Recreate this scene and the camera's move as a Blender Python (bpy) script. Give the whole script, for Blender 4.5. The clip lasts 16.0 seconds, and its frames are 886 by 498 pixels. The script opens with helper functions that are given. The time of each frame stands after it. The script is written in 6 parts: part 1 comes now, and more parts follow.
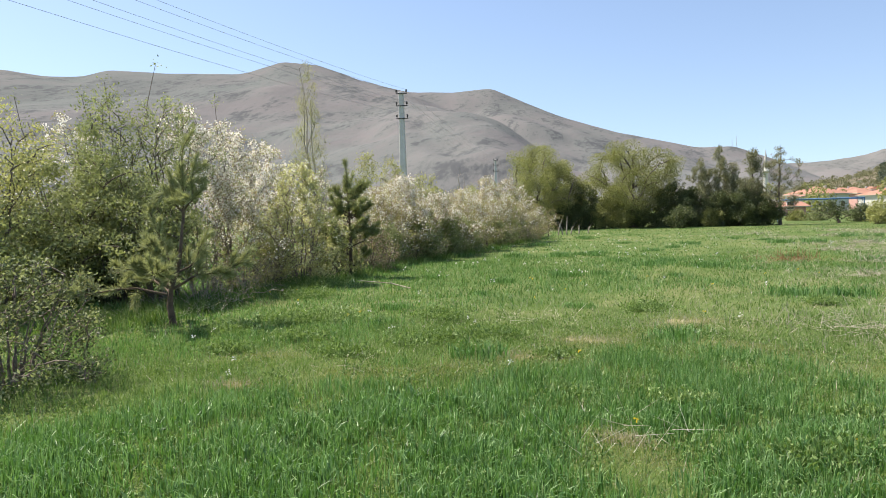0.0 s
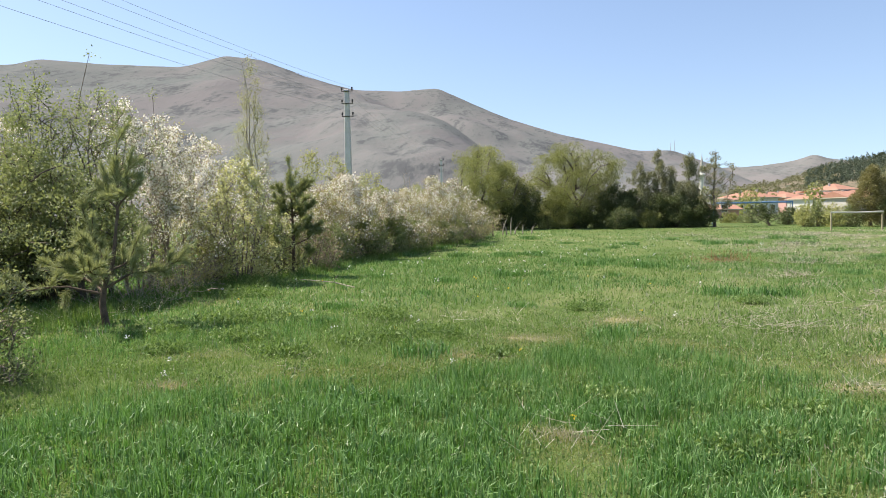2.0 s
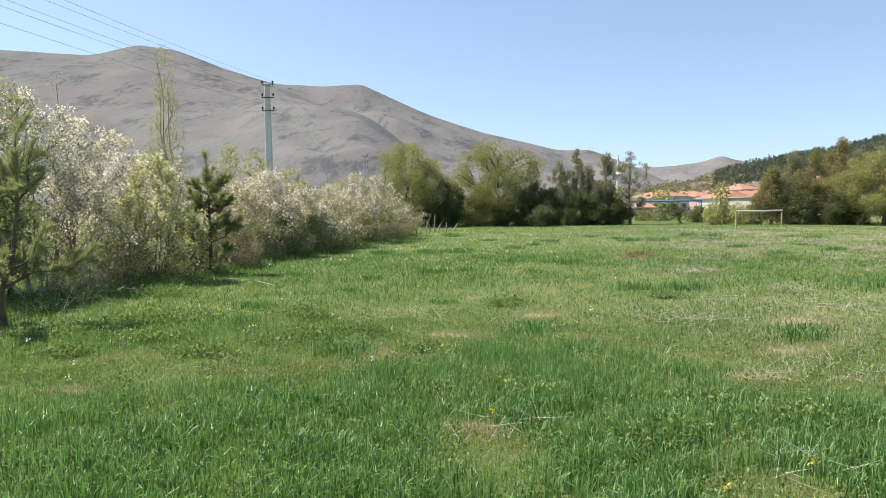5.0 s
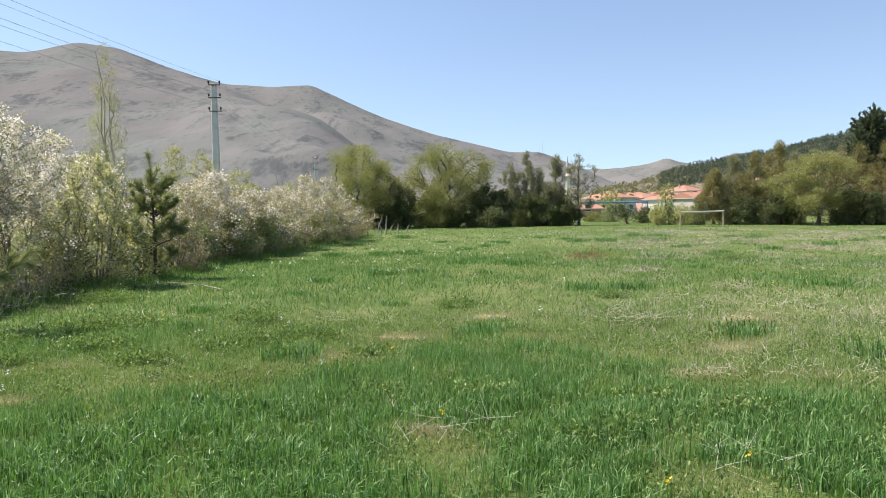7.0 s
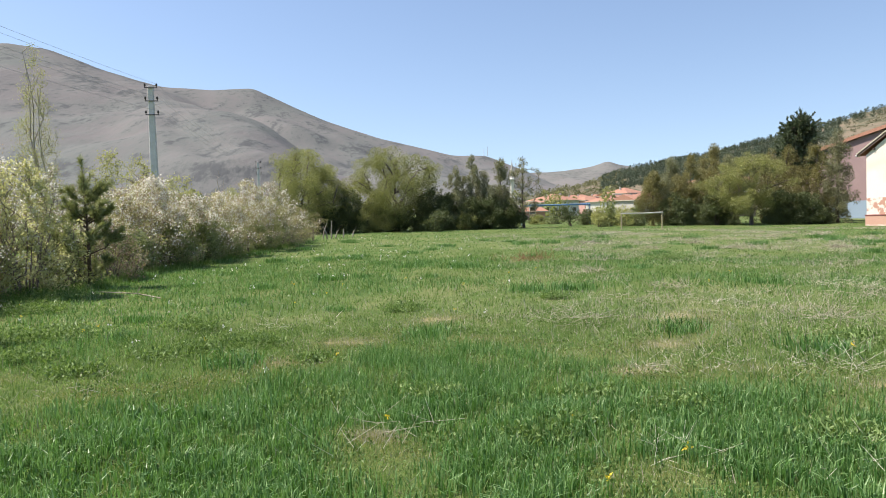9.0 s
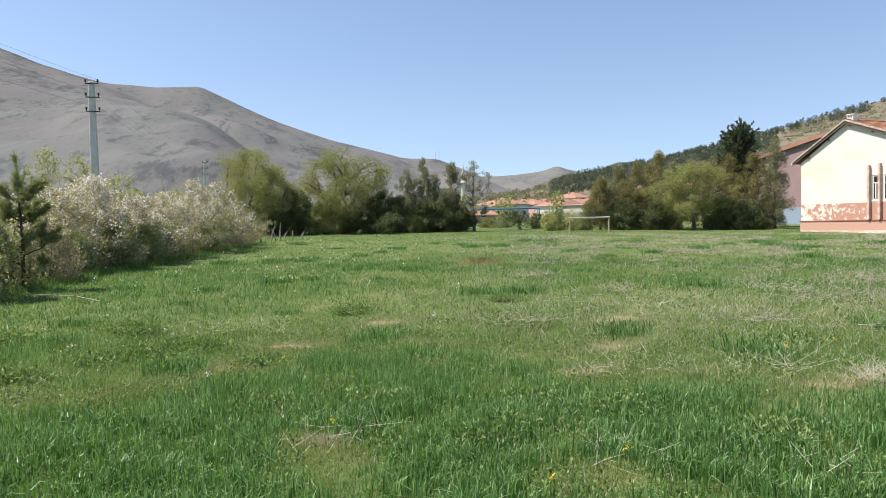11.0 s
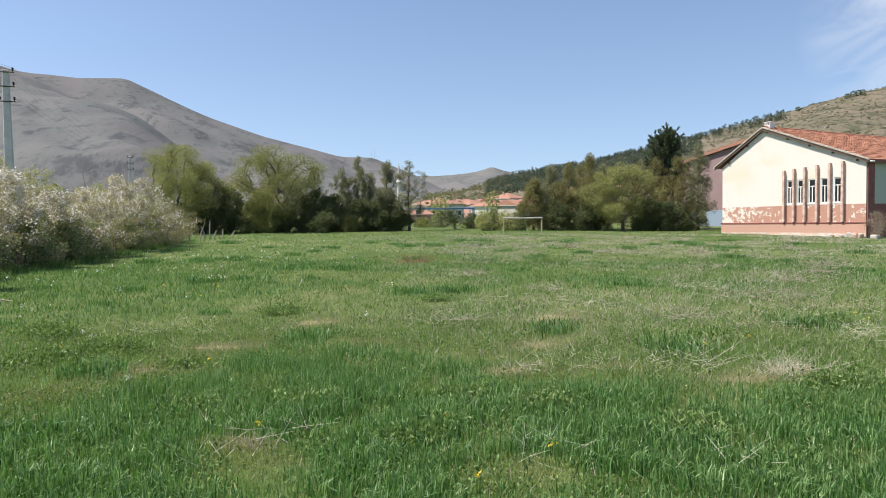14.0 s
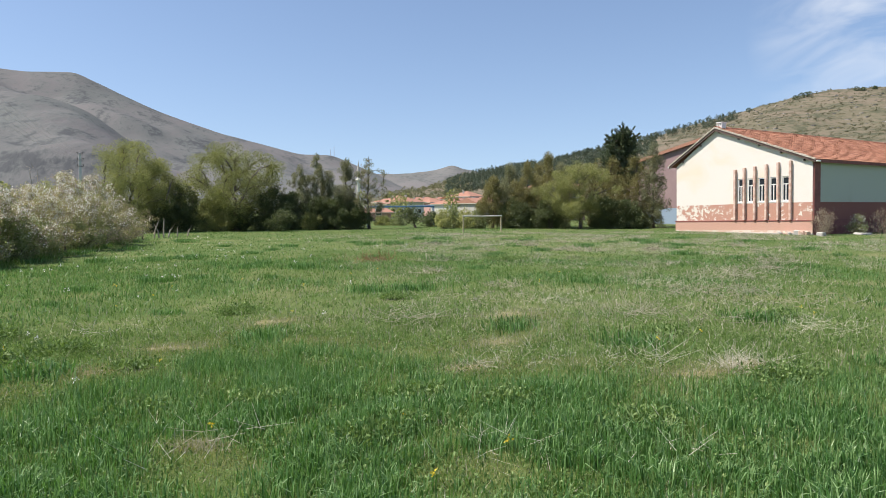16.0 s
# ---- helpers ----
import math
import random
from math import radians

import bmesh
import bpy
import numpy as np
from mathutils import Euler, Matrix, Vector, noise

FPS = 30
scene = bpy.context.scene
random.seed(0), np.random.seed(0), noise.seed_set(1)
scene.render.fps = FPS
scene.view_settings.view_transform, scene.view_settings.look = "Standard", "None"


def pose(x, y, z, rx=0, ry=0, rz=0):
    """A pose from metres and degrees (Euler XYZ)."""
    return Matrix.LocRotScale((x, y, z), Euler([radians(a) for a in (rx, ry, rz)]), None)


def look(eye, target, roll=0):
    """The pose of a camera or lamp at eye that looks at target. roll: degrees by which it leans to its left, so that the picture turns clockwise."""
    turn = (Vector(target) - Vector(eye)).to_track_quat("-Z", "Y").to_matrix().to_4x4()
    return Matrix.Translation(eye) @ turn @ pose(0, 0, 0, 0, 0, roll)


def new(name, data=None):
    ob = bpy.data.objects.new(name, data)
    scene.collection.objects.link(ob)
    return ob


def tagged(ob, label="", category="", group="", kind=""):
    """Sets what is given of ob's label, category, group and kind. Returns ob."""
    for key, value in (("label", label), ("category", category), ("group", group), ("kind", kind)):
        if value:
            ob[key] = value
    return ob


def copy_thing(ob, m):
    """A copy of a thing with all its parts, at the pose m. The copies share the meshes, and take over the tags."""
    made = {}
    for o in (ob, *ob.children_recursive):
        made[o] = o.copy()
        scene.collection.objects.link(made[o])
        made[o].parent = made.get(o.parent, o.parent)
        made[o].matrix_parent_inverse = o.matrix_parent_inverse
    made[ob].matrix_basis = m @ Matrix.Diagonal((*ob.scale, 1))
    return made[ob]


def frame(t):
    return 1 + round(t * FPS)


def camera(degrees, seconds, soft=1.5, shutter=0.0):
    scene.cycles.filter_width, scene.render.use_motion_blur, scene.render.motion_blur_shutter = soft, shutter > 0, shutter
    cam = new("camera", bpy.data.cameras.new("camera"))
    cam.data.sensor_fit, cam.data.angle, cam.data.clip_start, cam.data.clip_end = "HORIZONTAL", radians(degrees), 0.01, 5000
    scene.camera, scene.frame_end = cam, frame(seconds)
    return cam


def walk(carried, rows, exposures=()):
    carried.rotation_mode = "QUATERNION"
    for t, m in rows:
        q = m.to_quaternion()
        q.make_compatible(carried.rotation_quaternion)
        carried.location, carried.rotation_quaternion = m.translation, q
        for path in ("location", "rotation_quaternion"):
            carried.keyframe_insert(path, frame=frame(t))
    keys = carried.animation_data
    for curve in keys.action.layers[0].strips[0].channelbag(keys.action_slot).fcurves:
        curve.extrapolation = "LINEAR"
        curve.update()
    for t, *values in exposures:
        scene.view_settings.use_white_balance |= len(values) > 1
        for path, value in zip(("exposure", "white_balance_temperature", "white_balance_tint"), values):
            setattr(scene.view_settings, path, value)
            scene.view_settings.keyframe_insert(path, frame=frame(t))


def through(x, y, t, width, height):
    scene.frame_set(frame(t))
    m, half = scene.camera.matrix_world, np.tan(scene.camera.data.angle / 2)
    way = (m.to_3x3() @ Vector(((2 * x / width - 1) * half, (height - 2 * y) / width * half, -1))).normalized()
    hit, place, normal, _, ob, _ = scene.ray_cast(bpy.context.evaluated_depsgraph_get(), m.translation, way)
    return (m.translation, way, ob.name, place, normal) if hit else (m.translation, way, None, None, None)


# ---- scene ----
cam = camera(65.95, 16.0, soft=0.95)
# seconds, place, pitch, heading (clockwise from +y), roll
ROWS = [
    (0.0, -0.109, 0.019, 1.649, -2.92, -17.07, -1.57),
    (0.5, -0.102, 0.018, 1.649, -2.93, -15.95, -1.42),
    (1.0, -0.096, 0.018, 1.648, -2.94, -14.95, -1.11),
    (1.5, -0.090, 0.018, 1.648, -3.02, -13.72, -0.90),
    (2.0, -0.083, 0.017, 1.648, -3.08, -12.49, -0.95),
    (2.5, -0.077, 0.016, 1.648, -3.14, -11.32, -0.75),
    (3.0, -0.070, 0.015, 1.648, -3.21, -10.23, -0.59),
    (3.5, -0.063, 0.014, 1.648, -3.30, -8.99, -0.42),
    (4.0, -0.057, 0.012, 1.648, -3.39, -7.91, -0.52),
    (6.5, -0.022, 0.005, 1.649, -3.33, -3.30, -0.80),
    (7.0, -0.015, 0.003, 1.649, -3.32, -2.13, -0.89),
    (7.5, -0.007, 0.002, 1.650, -3.33, -1.13, -1.08),
    (8.0, 0.000, 0.000, 1.650, -3.34, 0.15, -1.14),
    (8.5, 0.007, -0.001, 1.650, -3.30, 1.20, -1.28),
    (9.0, 0.015, -0.003, 1.650, -3.09, 2.34, -1.45),
    (11.5, 0.053, -0.008, 1.650, -2.91, 7.64, -0.80),
    (12.0, 0.060, -0.009, 1.650, -2.90, 8.89, -0.78),
    (12.5, 0.068, -0.009, 1.650, -2.92, 9.80, -0.81),
    (13.0, 0.076, -0.009, 1.649, -3.00, 10.53, -0.90),
    (13.5, 0.084, -0.009, 1.648, -3.01, 11.10, -0.61),
    (14.0, 0.092, -0.009, 1.648, -3.04, 11.86, -0.38),
    (14.5, 0.100, -0.008, 1.647, -3.08, 12.67, -0.35),
    (15.0, 0.108, -0.008, 1.646, -3.12, 13.50, -0.31),
    (15.5, 0.116, -0.006, 1.644, -3.14, 14.32, -0.36),
    (16.0, 0.124, -0.005, 1.643, -3.22, 15.20, -0.37),
]
EXPOSURES = [(0.0, 0.8, 6900, 13), (4.0, 0.8, 6900, 13), (9.0, 0.68, 6800, 13), (13.0, 0.5, 6650, 13), (16.0, 0.42, 6600, 13)]
walk(cam, [(t, pose(x, y, z, 90 + p, 0, -h) @ pose(0, 0, 0, 0, 0, r)) for t, x, y, z, p, h, r in ROWS], EXPOSURES)

# ---- world and sun ----
SUN_AZ, SUN_EL = -82.0, 57.0
world = bpy.data.worlds.new("sky")
scene.world = world
world.use_nodes = True
wn, wl = world.node_tree.nodes, world.node_tree.links
wn.clear()
sky = wn.new("ShaderNodeTexSky")
sky.sky_type = "NISHITA"
sky.sun_disc = False
sky.sun_elevation, sky.sun_rotation = radians(SUN_EL), radians(SUN_AZ)
sky.altitude, sky.air_density, sky.dust_density, sky.ozone_density = 1100, 1.0, 1.2, 1.3
w_bg, w_out = wn.new("ShaderNodeBackground"), wn.new("ShaderNodeOutputWorld")
w_bg.inputs["Strength"].default_value = 0.121
# thin cirrus low over the hill
w_co = wn.new("ShaderNodeTexCoord").outputs["Generated"]
w_map = wn.new("ShaderNodeMapping")
w_map.inputs["Scale"].default_value, w_map.inputs["Rotation"].default_value = (5, 5, 14), (0.35, 0.5, 0.2)
wl.new(w_co, w_map.inputs["Vector"])
w_noise = wn.new("ShaderNodeTexNoise")
w_noise.inputs["Scale"].default_value, w_noise.inputs["Detail"].default_value, w_noise.inputs["Distortion"].default_value = 1.3, 6, 0.9
wl.new(w_map.outputs[0], w_noise.inputs["Vector"])
w_dot = wn.new("ShaderNodeVectorMath")
w_dot.operation = "DOT_PRODUCT"
w_dot.inputs[1].default_value = (0.752, 0.622, 0.22)
wl.new(w_co, w_dot.inputs[0])
w_near, w_tuft, w_mul = wn.new("ShaderNodeMapRange"), wn.new("ShaderNodeMapRange"), wn.new("ShaderNodeMath")
for node, lo, hi, top in ((w_near, 0.981, 1.0, 1.0), (w_tuft, 0.42, 0.72, 0.75)):
    node.inputs["From Min"].default_value, node.inputs["From Max"].default_value, node.inputs["To Max"].default_value = lo, hi, top
wl.new(w_dot.outputs["Value"], w_near.inputs["Value"])
wl.new(w_noise.outputs["Fac"], w_tuft.inputs["Value"])
w_mul.operation = "MULTIPLY"
wl.new(w_near.outputs[0], w_mul.inputs[0])
wl.new(w_tuft.outputs[0], w_mul.inputs[1])
# haze lifts the low sky: the band over the ridges takes the tone of the sky a little higher up
w_lift, w_unit = wn.new("ShaderNodeVectorMath"), wn.new("ShaderNodeVectorMath")
w_lift.operation, w_unit.operation = "MULTIPLY_ADD", "NORMALIZE"
w_lift.inputs[1].default_value, w_lift.inputs[2].default_value = (1, 1, 0.76), (0, 0, 0.08)
wl.new(w_co, w_lift.inputs[0])
wl.new(w_lift.outputs[0], w_unit.inputs[0])
wl.new(w_unit.outputs[0], sky.inputs["Vector"])
w_mix = wn.new("ShaderNodeMix")
w_mix.data_type = "RGBA"
w_mix.inputs[7].default_value = (5.6, 6.0, 6.4, 1)
wl.new(w_mul.outputs[0], w_mix.inputs[0])
wl.new(sky.outputs[0], w_mix.inputs[6])
wl.new(w_mix.outputs[2], w_bg.inputs["Color"])
wl.new(w_bg.outputs[0], w_out.inputs["Surface"])
sun_data = bpy.data.lights.new("sun", "SUN")
sun_data.energy, sun_data.angle, sun_data.color = 5.3, radians(0.53), (1.0, 0.95, 0.86)
sun = new("sun", sun_data)
sun_way = Vector((math.sin(radians(SUN_AZ)) * math.cos(radians(SUN_EL)), math.cos(radians(SUN_AZ)) * math.cos(radians(SUN_EL)), math.sin(radians(SUN_EL))))
sun.matrix_world = look(sun_way * 60, (0, 0, 0))


# ---- materials ----
def material(name):
    m = bpy.data.materials.new(name)
    m.use_nodes = True
    n = m.node_tree.nodes
    return m, n, m.node_tree.links, n["Principled BSDF"]


def ramp(n, stops):
    r = n.new("ShaderNodeValToRGB")
    e = r.color_ramp.elements
    e[0].position, e[0].color = stops[0][0], (*stops[0][1], 1)
    e[1].position, e[1].color = stops[-1][0], (*stops[-1][1], 1)
    for p, c in stops[1:-1]:
        k = e.new(p)
        k.color = (*c, 1)
    return r


def noise_node(n, l, scale, detail=4.0, rough=0.55, coords=None, distort=0.0):
    t = n.new("ShaderNodeTexNoise")
    t.inputs["Scale"].default_value, t.inputs["Detail"].default_value = scale, detail
    t.inputs["Roughness"].default_value, t.inputs["Distortion"].default_value = rough, distort
    if coords is None:
        coords = n.new("ShaderNodeTexCoord").outputs["Object"]
    l.new(coords, t.inputs["Vector"])
    return t


def mixed(n, l, fac, a, b, mode="MIX"):
    m = n.new("ShaderNodeMix")
    m.data_type, m.blend_type = "RGBA", mode
    for sock, v in ((m.inputs[0], fac), (m.inputs[6], a), (m.inputs[7], b)):
        if isinstance(v, (int, float)):
            sock.default_value = v
        elif isinstance(v, tuple):
            sock.default_value = (*v, 1)
        else:
            l.new(v, sock)
    return m.outputs[2]


def maths(n, l, op, a, b=0.0, clamp=False):
    m = n.new("ShaderNodeMath")
    m.operation, m.use_clamp = op, clamp
    for sock, v in ((m.inputs[0], a), (m.inputs[1], b)):
        if isinstance(v, (int, float)):
            sock.default_value = v
        else:
            l.new(v, sock)
    return m.outputs[0]


def bump(n, l, p, height, strength, dist):
    b = n.new("ShaderNodeBump")
    b.inputs["Strength"].default_value, b.inputs["Distance"].default_value = strength, dist
    l.new(height, b.inputs["Height"])
    l.new(b.outputs[0], p.inputs["Normal"])


def leaf_material(name, dark, mid, light, through=0.35, rough=0.5, clump=0.9, spec=0.3, vary=0.5, shine=(1.5, 1.4, 0.6)):
    """Leaves: each leaf its own tint, a slower tint from clump to clump, light passing through."""
    m, n, l, p = material(name)
    geo = n.new("ShaderNodeNewGeometry")
    info = n.new("ShaderNodeObjectInfo")
    nz = noise_node(n, l, clump, 2.0)
    v = maths(n, l, "ADD", maths(n, l, "MULTIPLY", geo.outputs["Random Per Island"], vary), maths(n, l, "MULTIPLY", nz.outputs["Fac"], 1.1 - vary))
    v = maths(n, l, "ADD", v, maths(n, l, "MULTIPLY", info.outputs["Random"], 0.12))
    r = ramp(n, ((0.2, dark), (0.55, mid), (0.95, light)))
    l.new(v, r.inputs["Fac"])
    l.new(r.outputs[0], p.inputs["Base Color"])
    p.inputs["Roughness"].default_value = rough
    p.inputs["Specular IOR Level"].default_value = spec
    tr = n.new("ShaderNodeBsdfTranslucent")
    l.new(mixed(n, l, 0.5, r.outputs[0], (min(1, mid[0] * shine[0]), min(1, mid[1] * shine[1]), min(1, mid[2] * shine[2]))), tr.inputs["Color"])
    mx = n.new("ShaderNodeMixShader")
    mx.inputs[0].default_value = through
    l.new(p.outputs[0], mx.inputs[1])
    l.new(tr.outputs[0], mx.inputs[2])
    l.new(mx.outputs[0], n["Material Output"].inputs["Surface"])
    return m


def plain(name, a, b, scale=6.0, rough=0.8, metal=0.0, relief=0.25, dist=0.01):
    """A worn surface of two tints with grain at two scales."""
    m, n, l, p = material(name)
    big, fine = noise_node(n, l, scale, 5.0), noise_node(n, l, scale * 9, 3.0)
    v = maths(n, l, "ADD", maths(n, l, "MULTIPLY", big.outputs["Fac"], 0.65), maths(n, l, "MULTIPLY", fine.outputs["Fac"], 0.35))
    r = ramp(n, ((0.35, a), (0.65, b)))
    l.new(v, r.inputs["Fac"])
    l.new(r.outputs[0], p.inputs["Base Color"])
    p.inputs["Roughness"].default_value, p.inputs["Metallic"].default_value = rough, metal
    bump(n, l, p, fine.outputs["Fac"], relief, dist)
    return m


M_BARK = plain("bark", (0.055, 0.045, 0.035), (0.16, 0.13, 0.1), 5, 0.95, 0, 0.6, 0.03)
M_TWIG = plain("twig_bark", (0.12, 0.09, 0.074), (0.26, 0.205, 0.17), 7, 0.9)
M_PINE_BARK = plain("pine_bark", (0.06, 0.04, 0.03), (0.17, 0.12, 0.085), 8, 0.95, 0, 0.6, 0.02)
M_GREY_WOOD = plain("grey_wood", (0.22, 0.18, 0.14), (0.42, 0.37, 0.3), 9, 0.9)
M_CONCRETE = plain("pole_concrete", (0.5, 0.465, 0.445), (0.65, 0.615, 0.59), 2.5, 0.85)
M_IRON = plain("dark_iron", (0.03, 0.03, 0.032), (0.07, 0.06, 0.055), 12, 0.6, 0.6)
M_WIRE = plain("wire", (0.2, 0.2, 0.21), (0.34, 0.34, 0.35), 12, 0.5, 0.7)
M_BLUE_PAINT = plain("blue_paint", (0.05, 0.14, 0.33), (0.16, 0.3, 0.5), 5, 0.5)
M_WHITE_PAINT = plain("white_paint", (0.5, 0.47, 0.4), (0.78, 0.76, 0.7), 6, 0.6)
M_OCHRE_WOOD = plain("ochre_wood", (0.28, 0.235, 0.14), (0.46, 0.4, 0.27), 7, 0.85)

L_GREEN = leaf_material("green_leaves", (0.095, 0.118, 0.045), (0.215, 0.255, 0.105), (0.43, 0.46, 0.26), 0.45, shine=(1.3, 1.25, 0.7))
L_YELLOW = leaf_material("spring_leaves", (0.17, 0.185, 0.06), (0.36, 0.375, 0.135), (0.55, 0.55, 0.28), 0.42, shine=(1.25, 1.2, 0.75))
L_PALE = leaf_material("pale_young_leaves", (0.25, 0.25, 0.1), (0.47, 0.47, 0.22), (0.68, 0.67, 0.42), 0.5, clump=1.3, shine=(1.15, 1.15, 0.85))
L_WILLOW = leaf_material("willow_leaves", (0.09, 0.105, 0.034), (0.225, 0.24, 0.085), (0.42, 0.425, 0.19), 0.45, clump=0.5, shine=(1.35, 1.35, 0.7))
# dark foliage; on the bushes under trees and hedge its tone stands for shade
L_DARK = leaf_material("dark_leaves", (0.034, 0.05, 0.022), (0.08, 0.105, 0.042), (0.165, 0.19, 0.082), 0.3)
L_CYPRESS = leaf_material("cypress_sprays", (0.078, 0.09, 0.05), (0.195, 0.205, 0.12), (0.34, 0.345, 0.21), 0.38, clump=0.6)
L_BROWN = leaf_material("bronze_sprays", (0.09, 0.088, 0.034), (0.2, 0.188, 0.075), (0.34, 0.31, 0.15), 0.38, clump=0.5)
L_PINE = leaf_material("pine_needles", (0.12, 0.15, 0.065), (0.28, 0.315, 0.16), (0.46, 0.48, 0.29), 0.36, clump=1.5)
L_MID_PINE = leaf_material("green_pine_needles", (0.08, 0.105, 0.045), (0.2, 0.235, 0.105), (0.36, 0.385, 0.2), 0.38, clump=1.5)
L_DARK_PINE = leaf_material("dark_pine_needles", (0.036, 0.057, 0.034), (0.078, 0.108, 0.06), (0.145, 0.18, 0.1), 0.25)
L_FAR_PINE = leaf_material("hillside_pine_needles", (0.04, 0.06, 0.042), (0.076, 0.102, 0.07), (0.125, 0.155, 0.1), 0.25, clump=0.12, vary=0.35)
L_SLOPE = leaf_material("slope_scrub_leaves", (0.1, 0.11, 0.055), (0.185, 0.19, 0.1), (0.29, 0.28, 0.17), 0.3, clump=0.05, vary=0.4)
L_SCRUB = leaf_material("dry_scrub_leaves", (0.075, 0.08, 0.048), (0.145, 0.145, 0.085), (0.23, 0.22, 0.14), 0.3, clump=0.1, vary=0.4)
L_BLOSSOM = leaf_material("blossom", (0.62, 0.57, 0.5), (0.82, 0.79, 0.73), (0.88, 0.87, 0.83), 0.55, clump=1.2, shine=(1.02, 1.0, 0.92))
L_BROWN_TWIG = leaf_material("dry_leaves", (0.17, 0.125, 0.09), (0.34, 0.265, 0.195), (0.5, 0.42, 0.33), 0.3)
G_LUSH = leaf_material("lush_blades", (0.022, 0.068, 0.018), (0.082, 0.2, 0.044), (0.3, 0.46, 0.19), 0.42, 0.42, 2.2, 0.45, 0.66)
G_SHORT = leaf_material("short_blades", (0.045, 0.098, 0.024), (0.12, 0.216, 0.052), (0.36, 0.41, 0.18), 0.4, 0.5, 1.5, 0.3, 0.45)
G_YELLOW = leaf_material("yellowed_blades", (0.125, 0.15, 0.044), (0.245, 0.27, 0.088), (0.44, 0.44, 0.2), 0.35, 0.55, 1.2, 0.3, 0.6)
G_DRY = leaf_material("dry_stalks", (0.22, 0.195, 0.13), (0.375, 0.34, 0.25), (0.55, 0.51, 0.41), 0.15, 0.6, 0.7, shine=(1, 1, 0.9))
G_STRAW = leaf_material("bleached_straw", (0.42, 0.37, 0.26), (0.63, 0.58, 0.45), (0.8, 0.77, 0.67), 0.1, 0.5, 0.7, shine=(1, 1, 0.9))
G_WEED = leaf_material("weed_leaves", (0.045, 0.095, 0.025), (0.13, 0.22, 0.055), (0.34, 0.45, 0.18), 0.4, 0.5, 1.5, 0.35, 0.7)
M_PETAL = leaf_material("white_petals", (0.7, 0.7, 0.64), (0.8, 0.8, 0.76), (0.88, 0.88, 0.85), 0.3, shine=(1, 1, 1))
M_PETAL_Y = leaf_material("yellow_petals", (0.55, 0.38, 0.02), (0.7, 0.52, 0.04), (0.8, 0.65, 0.1), 0.3)


def ground_material():
    m, n, l, p = material("meadow_soil")
    co = n.new("ShaderNodeTexCoord").outputs["Object"]
    big = noise_node(n, l, 0.09, 5.0, 0.6, co)
    mid = noise_node(n, l, 0.55, 5.0, 0.6, co, 0.6)
    fine = noise_node(n, l, 9.0, 6.0, 0.7, co)
    r1 = ramp(n, ((0.3, (0.075, 0.125, 0.032)), (0.47, (0.115, 0.17, 0.05)), (0.6, (0.19, 0.215, 0.085)), (0.74, (0.34, 0.3, 0.17))))
    v = maths(n, l, "ADD", maths(n, l, "MULTIPLY", big.outputs["Fac"], 0.45), maths(n, l, "MULTIPLY", mid.outputs["Fac"], 0.55))
    l.new(v, r1.inputs["Fac"])
    r2 = ramp(n, ((0.3, (0.35, 0.35, 0.35)), (0.7, (1, 1, 1))))
    l.new(fine.outputs["Fac"], r2.inputs["Fac"])
    l.new(mixed(n, l, 0.7, r1.outputs[0], r2.outputs[0], "MULTIPLY"), p.inputs["Base Color"])
    p.inputs["Roughness"].default_value = 0.95
    p.inputs["Specular IOR Level"].default_value = 0.1
    bump(n, l, p, fine.outputs["Fac"], 0.8, 0.05)
    return m


def mountain_material(name, grass, stone, dark, scale, relief=0.1, rocky=0.6):
    m, n, l, p = material(name)
    lay = n.new("ShaderNodeMapping")
    lay.inputs["Scale"].default_value = (1, 0.4, 0.6)
    l.new(n.new("ShaderNodeTexCoord").outputs["Object"], lay.inputs["Vector"])
    co = lay.outputs[0]
    big = noise_node(n, l, scale, 6.0, 0.6, co, 0.4)
    mid = noise_node(n, l, scale * 5, 6.0, 0.65, co)
    fine = noise_node(n, l, scale * 30, 5.0, 0.7, co)
    r = ramp(n, ((0.43, stone), (0.5, tuple((a + b) / 2 for a, b in zip(stone, grass))), (0.57, grass)))
    v = maths(n, l, "ADD", maths(n, l, "MULTIPLY", big.outputs["Fac"], 0.45), maths(n, l, "ADD", maths(n, l, "MULTIPLY", mid.outputs["Fac"], 0.35), maths(n, l, "MULTIPLY", fine.outputs["Fac"], 0.2)))
    l.new(v, r.inputs["Fac"])
    rocks = ramp(n, ((rocky, (0, 0, 0)), (rocky + 0.07, (1, 1, 1))))
    l.new(maths(n, l, "ADD", maths(n, l, "MULTIPLY", mid.outputs["Fac"], 0.55), maths(n, l, "MULTIPLY", fine.outputs["Fac"], 0.5)), rocks.inputs["Fac"])
    l.new(mixed(n, l, rocks.outputs[0], r.outputs[0], dark), p.inputs["Base Color"])
    p.inputs["Roughness"].default_value = 1.0
    p.inputs["Specular IOR Level"].default_value = 0.05
    bump(n, l, p, maths(n, l, "ADD", mid.outputs["Fac"], maths(n, l, "MULTIPLY", fine.outputs["Fac"], 0.3)), relief, 0.08 / scale)
    return m


